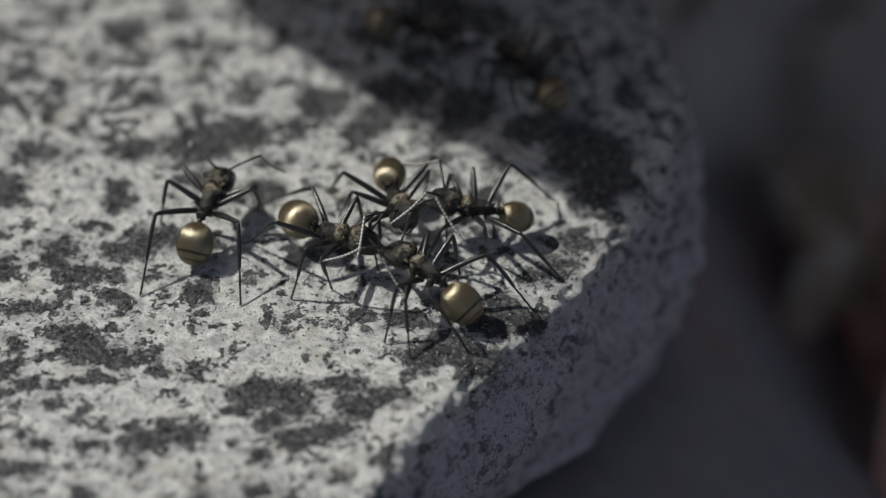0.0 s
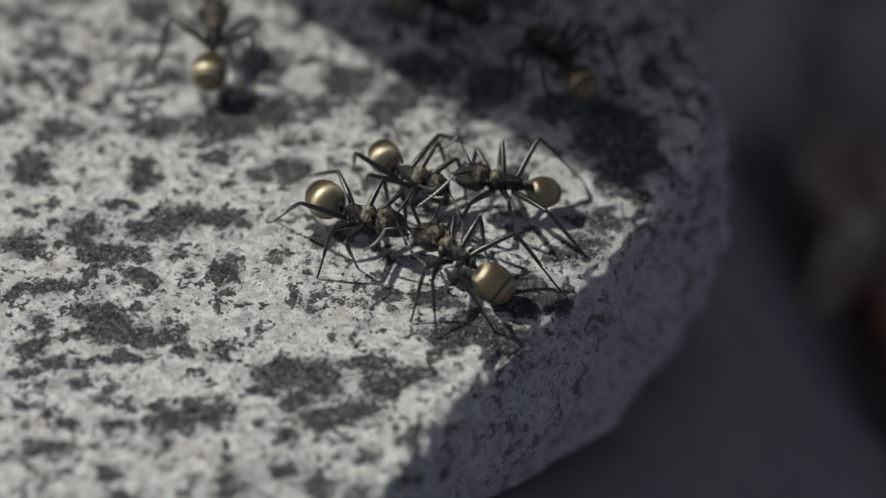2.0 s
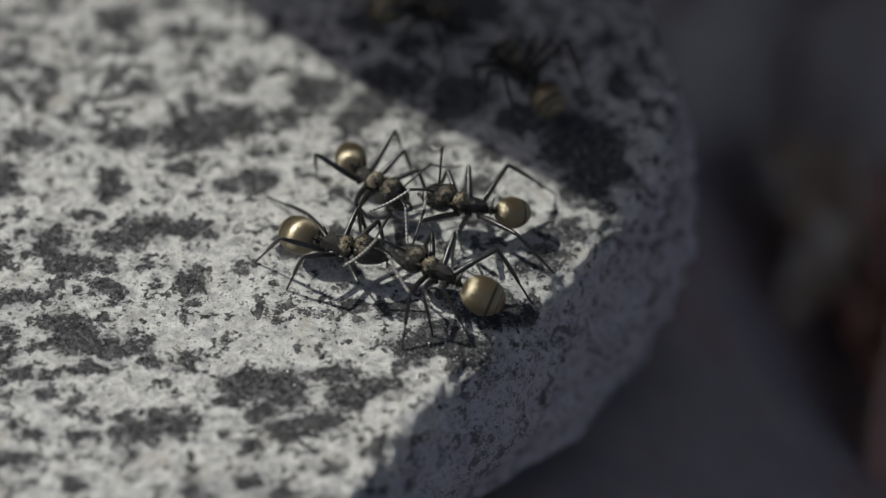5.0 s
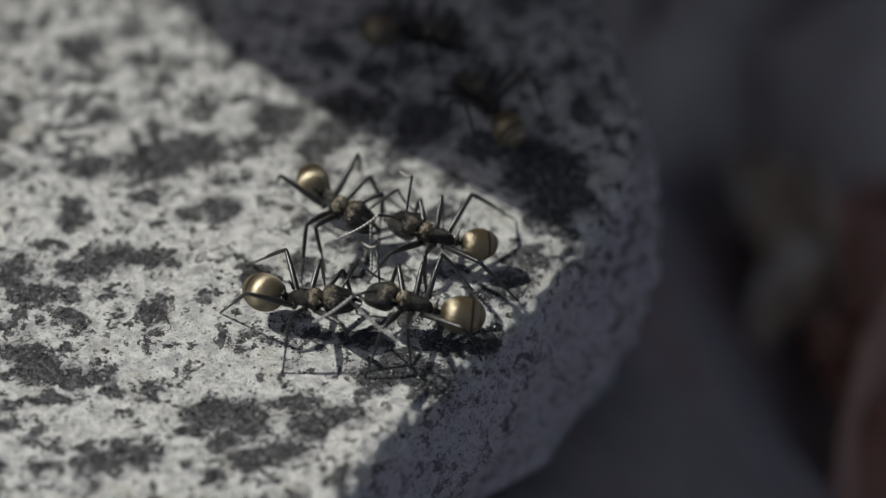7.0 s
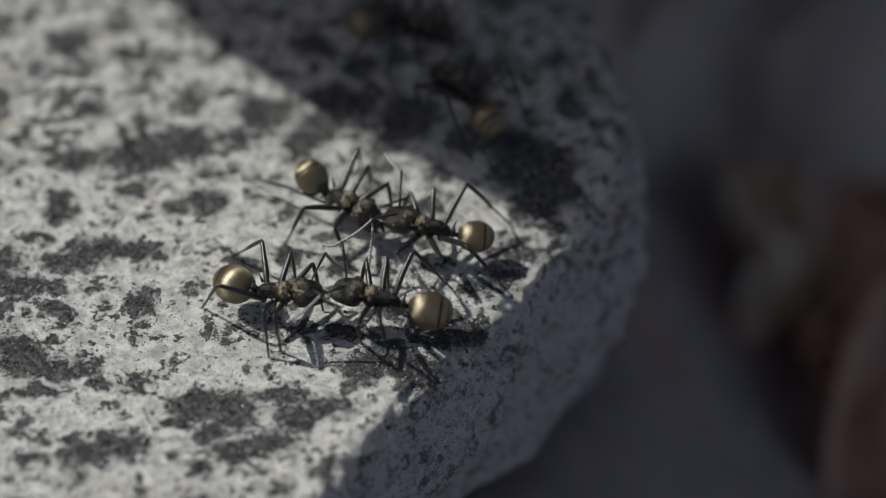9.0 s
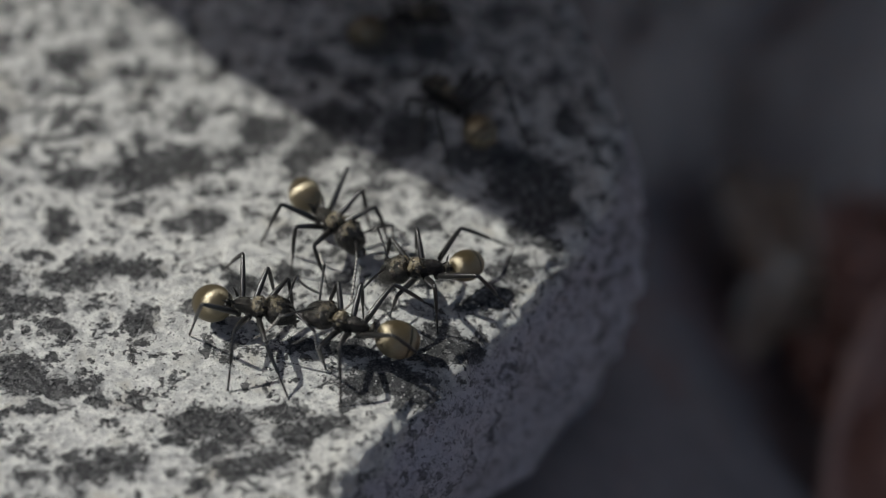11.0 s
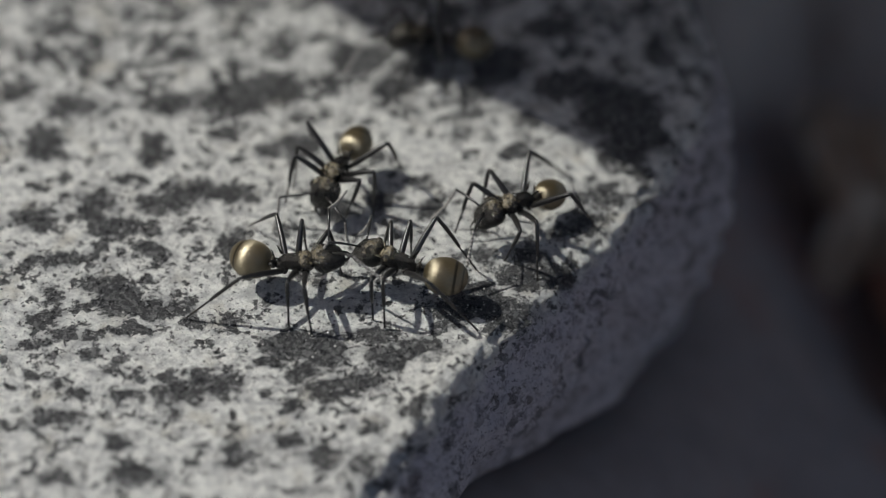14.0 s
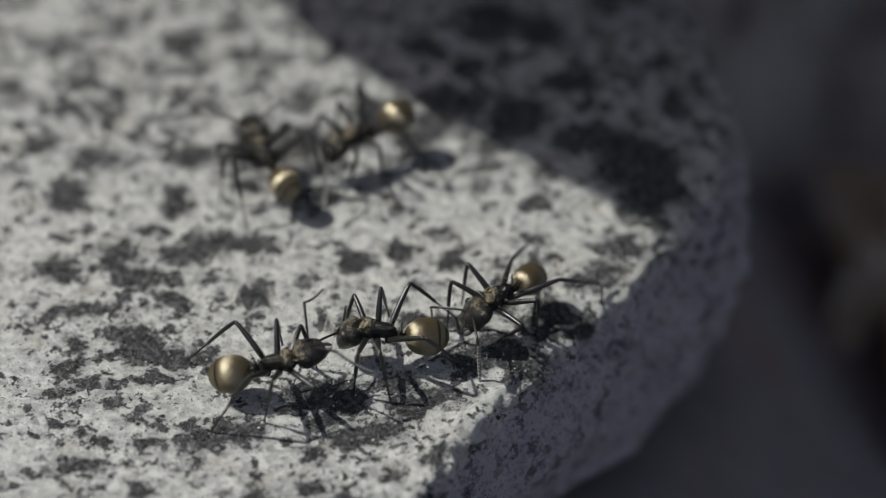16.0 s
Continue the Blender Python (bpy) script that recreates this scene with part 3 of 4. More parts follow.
def lower_stone():
    """A dark stone added for the dim zone at the foot of the block's worn face, shaped to fit the camera's view."""
    ys = [-70 + 2.0 * k for k in range(22)] + [-26 + 0.6 * k for k in range(78)] + [21.5 + 2.0 * k for k in range(28)]
    verts, faces = [], []
    for y in ys:
        top = lower_top(y)
        for d, z in LOWER:
            p = Vector((edge_x(y) + 1.2 + d, y, top + z))
            n = noise.noise_vector(p * 0.22) * 0.35 + noise.noise_vector(p * 0.07) * 1.6
            verts.append(tuple(p + n))
    m = len(LOWER)
    for i in range(len(ys) - 1):
        for k in range(m):
            a, b = i * m + k, i * m + (k + 1) % m
            faces.append((a, b, b + m, a + m))
    faces += [tuple(range(m))[::-1], tuple((len(ys) - 1) * m + k for k in range(m))]
    ob = new("boulder", mesh("boulder", verts, faces, "dark_stone"))
    return tagged(ob, "grey brown stone lying against the granite block", "boulder")


granite_block()
lower_stone()
ground()
overhang()


def leaf(centre, turn, size, curl, seed, label, arch=5.0, material="dry_leaf"):
    """A dead leaf: a curled blade with thickness, and its midrib."""
    root = new("dead_leaf")
    root.matrix_world = turn
    root.location = [c * MM for c in centre]
    L, Wd = size
    verts, faces = [], []
    nu, nv = 28, 14
    for side in (0.0, -0.25):
        for i in range(nu + 1):
            u = i / nu
            w = Wd * math.sin(math.pi * min(1, u * 0.96 + 0.02)) ** 0.7
            for k in range(nv + 1):
                v = 2 * k / nv - 1
                bend = curl * (v * v) * w * 0.6
                z = bend + arch * math.sin(u * 2.6) + fractal(Vector((u * 4, v * 2, seed)), 4) * 2.4 + side
                verts.append(((u - 0.5) * L, v * w * (1 - 0.2 * abs(v) * curl), z))
    m = (nu + 1) * (nv + 1)
    for i in range(nu):
        for k in range(nv):
            a = i * (nv + 1) + k
            faces.append((a, a + nv + 1, a + nv + 2, a + 1))
            faces.append((m + a, m + a + 1, m + a + nv + 2, m + a + nv + 1))
    for i in range(nu):
        for k in (0, nv):
            a, b = i * (nv + 1) + k, (i + 1) * (nv + 1) + k
            faces.append((a, b, b + m, a + m) if k else (b, a, a + m, b + m))
    part("blade", mesh("blade", verts, faces, material), root)
    s = Shape()
    pts = [((u - 0.5) * L, 0, arch * math.sin(u * 2.6) + 0.3) for u in (k / 12 - 0.05 for k in range(14))]
    s.tube(pts, [0.6 - 0.035 * k for k in range(14)], 6)
    part("midrib", mesh("midrib", s.v, s.f, material), root)
    return tagged(root, label, "leaf")


# ---- below and behind the block, in the shade ----
rock("boulder", (24.0, 76.0, -74.0), (22, 44, 44), 3, "grey boulder behind the granite block", "grey_stone", turn=-27, n=40)
rock("boulder", (64.0, 128.0, -84.0), (30, 22, 34), 5, "low grey stone lying on the soil", "grey_stone", turn=-20, n=30)


def fallen(x, y, turn, size, curl, seed, label, lift=1.0, tilt=(0, 0), arch=3.0, material="dry_leaf"):
    leaf((x, y, lower_height(x, y) + lift), pose(0, 0, 0, *tilt, turn), size, curl, seed, label, arch, material)


fallen(30.8, 49.0, 100, (24, 4.5), 1.0, 2.0, "bleached curled dead leaf on a stone", 1.5, (0, 8), 3.0, "bleached_leaf")
fallen(29.8, 40.0, 60, (15, 3.0), 1.2, 6.0, "small bleached dead leaf on a stone", 1.5, (10, 0), 2.0, "bleached_leaf")
fallen(36.5, 45.0, 75, (32, 8.5), 0.5, 7.0, "reddish brown dead leaf on a stone", 1.0, (0, 6))
fallen(36.8, 26.0, 72, (34, 6.5), 1.3, 4.0, "reddish brown dead leaf on a stone", 0.6, (10, 4), 4.5)
fallen(36.0, 29.0, 110, (20, 6.0), 0.6, 9.0, "curled brown dead leaf on a stone", 1.2, (8, 5))


def grit():
    """Loose crumbs and crystal splinters on the top of the block."""
    rng = random.Random(5)
    verts, faces = [], []
    for _ in range(2600):
        y = rng.uniform(-22, 26)
        x = min(edge_x(y) - 0.6 - abs(rng.gauss(0, 9)), edge_x(y) - 0.6) if rng.random() < 0.5 else rng.uniform(-32, edge_x(y) - 0.8)
        r = rng.uniform(0.03, 0.085) * (1.35 if rng.random() < 0.06 else 1)
        c = Vector((x, y, stone_height(x, y) + r * 0.25))
        turn = Euler((rng.uniform(0, 6), rng.uniform(0, 6), rng.uniform(0, 6))).to_matrix()
        b = len(verts)
        for d in ((1, 0, 0), (-1, 0, 0), (0, 1, 0), (0, -1, 0), (0, 0, 1), (0, 0, -1)):
            verts.append(tuple(c + turn @ (Vector(d) * r * rng.uniform(0.6, 1.3))))
        for q in ((0, 2, 4), (2, 1, 4), (1, 3, 4), (3, 0, 4), (2, 0, 5), (1, 2, 5), (3, 1, 5), (0, 3, 5)):
            faces.append(tuple(b + k for k in q))
    ob = new("grit", mesh("grit", verts, faces, "crumb", smooth=False))
    tagged(ob, "fine pale and dark grit on the granite", "grit", kind="stuff")


grit()

# ---- the ants ----
# hip (from the middle of the thorax), thigh, shin with foot, and resting foothold, in mm: front, middle, hind
HEIGHT = 2.9
LEGS = (((0.75, 0.34, -0.42), 2.45, 3.45, (2.5, 2.0)), ((0.15, 0.40, -0.48), 2.55, 3.75, (0.2, 3.1)), ((-0.50, 0.38, -0.45), 3.15, 5.0, (-3.2, 2.8)))
SCAPE, WHIP = 2.2, 2.8
SOCKET = (1.28, 0.36, 0.46)


BIG = (1.06, 1.02, 1.02)


def grown(verts, kx, ky, kz):
    return [(x * kx, y * ky, z * kz) for x, y, z in verts]


def ant_master():
    ant = new("ant")
    # thorax: three humps, the waist node and its spines, joined in one shell
    s = Shape()
    s.body([(1.24, -0.08, 0.06, 0.07), (1.21, -0.06, 0.17, 0.19), (1.14, -0.02, 0.28, 0.29), (1.00, 0.03, 0.46, 0.48), (0.78, 0.08, 0.62, 0.64), (0.52, 0.09, 0.63, 0.66),
            (0.36, 0.05, 0.52, 0.58), (0.26, 0.0, 0.43, 0.50), (0.18, -0.03, 0.38, 0.45), (-0.04, -0.02, 0.40, 0.49), (-0.26, -0.04, 0.41, 0.49), (-0.42, -0.08, 0.38, 0.45),
            (-0.50, -0.11, 0.35, 0.41), (-0.66, -0.13, 0.38, 0.43), (-0.82, -0.19, 0.34, 0.37), (-0.95, -0.28, 0.28, 0.26), (-1.04, -0.34, 0.17, 0.16), (-1.08, -0.36, 0.07, 0.07)], 28)
    # the sharp shoulder ridges
    for sy in (-1, 1):
        s.tube([(1.02, sy * 0.42, 0.34), (0.70, sy * 0.52, 0.50), (0.34, sy * 0.41, 0.42), (0.02, sy * 0.31, 0.36), (-0.40, sy * 0.30, 0.26), (-0.70, sy * 0.28, 0.14)], [0.02, 0.035, 0.03, 0.035, 0.04, 0.02], 6)
    for sy in (-1, 1):
        s.tube([(0.98, sy * 0.40, 0.36), (1.10, sy * 0.56, 0.52), (1.24, sy * 0.68, 0.58)], [0.09, 0.055, 0.008], 6)
        s.tube([(-0.72, sy * 0.30, 0.24), (-0.90, sy * 0.42, 0.54), (-1.08, sy * 0.54, 0.70)], [0.09, 0.055, 0.008], 6)
        for hip, *_ in LEGS:
            s.ball((hip[0], sy * (hip[1] - 0.05), hip[2] + 0.06), (0.22, 0.22, 0.30), 8)
    thorax = part("thorax", mesh("thorax", rough(grown(s.v, 1.04, 1.0, 1.05), 0.025, 2.6, 3), s.f, "gold_dust"), ant, "dark thorax dusted with golden hair")
    thorax.location.z = HEIGHT * MM
    s = Shape()
    s.tube([(-0.90, 0, -0.33), (-1.05, 0, -0.36), (-1.20, 0, -0.38), (-1.36, 0, -0.40), (-1.52, 0, -0.40)], [0.14, 0.15, 0.17, 0.15, 0.12], 10)
    s.loft([((-1.20, 0, -0.42), (0.17, 0, 0), (0, 0.30, 0)), ((-1.21, 0, -0.10), (0.15, 0, 0), (0, 0.31, 0)), ((-1.24, 0, 0.12), (0.09, 0, 0), (0, 0.27, 0)), ((-1.26, 0, 0.20), (0.03, 0, 0), (0, 0.16, 0))], 12)
    for sy in (-1, 1):
        s.tube([(-1.23, sy * 0.22, 0.06), (-1.32, sy * 0.36, 0.28), (-1.46, sy * 0.46, 0.42)], [0.07, 0.045, 0.006], 6)
    waist = part("waist", mesh("waist", s.v, s.f, "cuticle"), ant, "black spined waist node")
    waist.location.z = HEIGHT * MM
    # tail: plump, its rear plates stepped
    s = Shape()
    st = []
    for k in range(60):
        a = math.pi * (k + 0.5) / 60
        x = -1.40 + 1.34 * math.cos(a)
        r = math.sin(a) ** 0.90
        for cut in (-1.95, -2.42):
            if x < cut:
                r *= 0.985
            r *= 1 - 0.035 * math.exp(-((x - cut) / 0.04) ** 2)
        st.append((x, -0.05 - 0.07 * r, 1.16 * r, 1.12 * r))
    s.body(st, 40)
    gaster = part("gaster", mesh("gaster", s.v, s.f, "gold_hair"), ant, "plump tail with satin golden hair")
    # head: broad behind, narrow in front
    s = Shape()
    s.body([(0.02, 0.0, 0.15, 0.15), (0.05, 0.02, 0.38, 0.36), (0.12, 0.04, 0.60, 0.56), (0.24, 0.06, 0.76, 0.70), (0.42, 0.07, 0.88, 0.79), (0.64, 0.06, 0.92, 0.82), (0.88, 0.03, 0.91, 0.79),
            (1.10, -0.02, 0.86, 0.72), (1.30, -0.06, 0.83, 0.66), (1.50, -0.11, 0.76, 0.58), (1.65, -0.15, 0.68, 0.48), (1.75, -0.19, 0.58, 0.38), (1.82, -0.22, 0.43, 0.25), (1.85, -0.23, 0.22, 0.12)], 32)
    for sy in (-1, 1):
        s.tube([(0.78, sy * 0.20, 0.80), (1.05, sy * 0.24, 0.72), (1.30, sy * 0.27, 0.57), (1.50, sy * 0.22, 0.40)], [0.02, 0.055, 0.06, 0.02], 6)
        s.tube([(0.10, sy * 0.15, 0.50), (0.14, sy * 0.45, 0.36), (0.22, sy * 0.66, 0.12)], [0.03, 0.05, 0.03], 6)
        s.ball((1.28, sy * 0.36, 0.44), (0.14, 0.12, 0.12), 8)
    head = part("head", mesh("head", rough(grown(s.v, *BIG), 0.022, 2.6, 5), s.f, "head_shell"), ant, "dark rounded head with sparse golden hair")
    for sy in (-1, 1):
        s = Shape()
        s.ball((0.66, sy * 0.80, 0.36), (0.21, 0.16, 0.20), 10)
        part("eye", mesh("eye", grown(s.v, *BIG), s.f, "eye_shell"), head, "glossy black compound eye")
        s = Shape()
        s.loft([((1.62, sy * 0.32, -0.30), (0, 0.15, 0), (0, 0, 0.13)), ((1.82, sy * 0.35, -0.36), (0.03, 0.14, 0), (0, 0, 0.08)),
                ((2.04, sy * 0.24, -0.42), (0.06, 0.12, 0), (0, 0, 0.06)), ((2.20, sy * 0.06, -0.46), (0.05, 0.05, 0), (0, 0, 0.03))], 8)
        part("mandible", mesh("mandible", grown(s.v, *BIG), s.f, "cuticle"), head, "black toothed jaw")
    # feelers: a bare first joint, a ringed whip
    scape, whip = Shape(), Shape()
    scape.tube([(0, 0, 0), (SCAPE * 0.3, 0, 0.05), (SCAPE * 0.65, 0, 0.05), (SCAPE, 0, 0)], [0.065, 0.07, 0.08, 0.085], 7)
    beads = [(WHIP * k / 33, 0, -0.16 * math.sin(math.pi * k / 33)) for k in range(34)]
    whip.tube(beads, [(0.082 + 0.014 * math.sin(k * 2.094)) * (1 if k < 32 else 0.6) for k in range(34)], 7)
    scape_mesh, whip_mesh = mesh("antenna", scape.v, scape.f, "leg_shell"), mesh("whip", whip.v, whip.f, "bristle")
    for _ in (-1, 1):
        a = part("antenna", scape_mesh, ant)
        part("whip", whip_mesh, a, "ringed grey feeler tip")
    # legs: thigh, then shin with the jointed foot
    for hip, thigh, shin, _ in LEGS:
        up, low, toe = Shape(), Shape(), Shape()
        up.tube([(thigh * f, 0, 0.07 * math.sin(math.pi * f)) for f in (0, 0.1, 0.3, 0.55, 0.8, 0.95, 1)], [0.11, 0.165, 0.19, 0.175, 0.145, 0.125, 0.10], 9)
        ts = shin * 0.55
        low.tube([(0, 0, 0), (0.08, 0, 0.01), (ts * 0.35, 0, 0.05), (ts * 0.75, 0, 0.05), (ts * 0.97, 0, 0.02), (ts * 1.02, 0, 0.0)], [0.09, 0.115, 0.13, 0.12, 0.10, 0.06], 8)
        joints = [ts, ts + (shin - ts) * 0.5, ts + (shin - ts) * 0.66, ts + (shin - ts) * 0.8, shin * 0.97]
        for a, b in zip(joints, joints[1:]):
            toe.tube([(a, 0, 0), ((a + b) / 2, 0, 0.015), (b, 0, 0)], [0.058, 0.064, 0.074], 6)
        for sy in (-1, 1):
            toe.tube([(shin * 0.96, 0, 0), (shin * 0.985, sy * 0.07, 0.02), (shin, sy * 0.09, -0.04)], [0.035, 0.026, 0.008], 5)
        up_mesh, low_mesh = mesh("leg", up.v, up.f, "leg_shell"), mesh("shin", low.v, low.f, "leg_shell")
        toe_mesh = mesh("foot", toe.v, toe.f, "cuticle")
        for _ in (-1, 1):
            leg = part("leg", up_mesh, ant)
            part("shin", low_mesh, leg)
            part("foot", toe_mesh, leg, "jointed grey foot with claws")
    return tagged(ant, "black ant with a golden tail on pale granite", "ant", "ants on the granite")


def spline(rows, t):
    """The values of rows (t, a, b, ...) at t, gliding from row to row."""
    if t <= rows[0][0]:
        return rows[0][1:]
    for i in range(len(rows) - 1):
        if t <= rows[i + 1][0]:
            break
    else:
        return rows[-1][1:]
    a, b = rows[i], rows[i + 1]
    p, q = rows[max(i - 1, 0)], rows[min(i + 2, len(rows) - 1)]
    h = b[0] - a[0]
    f = (t - a[0]) / h
    out = []
    for k in range(1, len(a)):
        s0 = (b[k] - p[k]) / (b[0] - p[0]) * h
        s1 = (q[k] - a[k]) / (q[0] - a[0]) * h
        lim = 3 * (b[k] - a[k])
        s0 = 0 if s0 * lim <= 0 else math.copysign(min(abs(s0), abs(lim)), lim)
        s1 = 0 if s1 * lim <= 0 else math.copysign(min(abs(s1), abs(lim)), lim)
        out.append((2 * f**3 - 3 * f**2 + 1) * a[k] + (f**3 - 2 * f**2 + f) * s0 + (3 * f**2 - 2 * f**3) * b[k] + (f**3 - f**2) * s1)
    return out


def bone(base, tip, up):
    """A pose at base whose x axis runs to tip and whose z axis leans to up."""
    x = (tip - base).normalized()
    y = up.cross(x).normalized()
    m = Matrix((x, y, x.cross(y))).transposed().to_4x4()
    m.translation = base * MM
    return m


def knee(hip, foot, a, b, sy):
    """The joint between a thigh of length a and a shin of length b, raised above the line from hip to foot."""
    way = foot - hip
    d = min(way.length, (a + b) * 0.995)
    way.normalize()
    up = Vector((0, sy * 0.55, 1))
    up = (up - way * up.dot(way)).normalized()
    c = max(-1, min(1, (a * a + d * d - b * b) / (2 * a * d)))
    return hip + way * (a * c) + up * (a * math.sqrt(1 - c * c)), up


TIMES = [0.25 * k for k in range(65)]


def perform(ant, route, tail, nod, feet, seed):
    """Keys an ant: route (t, x, y, heading), tail and nod (t, sideways, up), in mm and degrees; feet: leg number to rows of
    (t, x, y), holds on the stone; a leg without rows steps as the ant goes."""
    rng = random.Random(seed)
    kids = {}
    for o in ant.children:
        kids.setdefault(o.name.split(".")[0], []).append(o)
    legs, feelers = kids["leg"], kids["antenna"]
    body = [(t, pose(x * MM, y * MM, 0, 0, 0, h)) for t in TIMES for x, y, h in (spline(route, t),)]
    walk(ant, body)
    up = Vector((0, 0, 1))
    tails = [(t, pose(-1.42 * MM, 0, (HEIGHT - 0.4) * MM, 0, -p, s)) for t in TIMES for s, p in (spline(tail, t),)]
    walk(kids["gaster"][0], tails)
    heads = [(t, pose(1.08 * MM, 0, HEIGHT * MM, 0, -p, s)) for t in TIMES for s, p in (spline(nod, t),)]
    walk(kids["head"][0], heads)
    for k, feeler in enumerate(feelers):
        sy = (-1, 1)[k]
        p1, p2, rate = rng.uniform(0, 6), rng.uniform(0, 6), rng.uniform(1.6, 2.6)
        upper, lower = [], []
        for t, hm in heads:
            base = hm @ (Vector((SOCKET[0], sy * SOCKET[1], SOCKET[2] + 0.12)) * MM) / MM
            w1, w2 = math.sin(rate * t + p1), math.sin(1.4 * rate * t + p2)
            turn = hm.to_3x3()
            d1 = turn @ Vector((0.42, sy * (0.8 + 0.15 * w1), 0.32 + 0.3 * w2)).normalized()
            d2 = turn @ Vector((0.5, sy * (0.35 + 0.3 * w2), -0.62 + 0.3 * w1)).normalized()
            elbow = base + d1 * SCAPE
            m = bone(base, elbow, up)
            upper.append((t, m))
            lower.append((t, m.inverted() @ bone(elbow, elbow + d2 * WHIP, up)))
        walk(feeler, upper)
        walk(feeler.children[0], lower)
    for k, leg in enumerate(legs):
        sy = (-1, 1)[k % 2]
        hip, a, b, rest = LEGS[k // 2]
        hip = Vector((hip[0], sy * hip[1], hip[2] + HEIGHT))
        held, hold = feet.get(k), None
        places = []
        for i, (t, m) in enumerate(body):
            best = m @ (Vector((rest[0], sy * rest[1], 0)) * MM) / MM
            if held and t <= held[-1][0] + 0.3:
                j = max([0] + [n for n in range(len(held)) if held[n][0] <= t])
                now = Vector((held[j][1], held[j][2], 0))
                if j + 1 < len(held) and held[j + 1][0] - t < 0.5:
                    f = 1 - (held[j + 1][0] - t) / 0.5
                    nxt = Vector((held[j + 1][1], held[j + 1][2], 0))
                    now = now.lerp(nxt, f) + up * 1.2 * math.sin(math.pi * f) * min(1, (nxt - now).length)
                places.append(now)
                hold = Vector((now.x, now.y, 0))
                continue
            if hold is None:
                hold = best + Vector((rng.uniform(-0.4, 0.4), rng.uniform(-0.4, 0.4), 0))
            ahead = body[min(i + 2, len(body) - 1)][1] @ (Vector((rest[0], sy * rest[1], 0)) * MM) / MM
            if (hold - best).length > 0.75 + 0.25 * ((k + k // 2) % 2):
                nxt = ahead
                places.append(hold.lerp(nxt, 0.5) + up * 0.6)
                hold = nxt
            else:
                places.append(hold.copy())
        upper, lower = [], []
        for (t, m), place in zip(body, places):
            rim = edge_x(place.y) - 0.9
            drop = 1.3 * max(0.0, place.x - rim)
            foot = m.inverted() @ (place * MM) / MM
            foot.z += stone_height(place.x, place.y) + 0.03 - min(drop, 3.0)
            if (foot - hip).length > (a + b) * 0.985:
                foot = hip + (foot - hip).normalized() * (a + b) * 0.985
            mid, lean = knee(hip, foot, a, b, sy)
            mu = bone(hip, mid, lean)
            upper.append((t, mu))
            lower.append((t, mu.inverted() @ bone(mid, foot, lean)))
        walk(leg, upper)
        for piece in leg.children:
            walk(piece, lower)


FIRST = ant_master()
# per ant: label, route (seconds, x, y, heading), tail and head (seconds, sideways, up), footholds by leg
ANTS = []
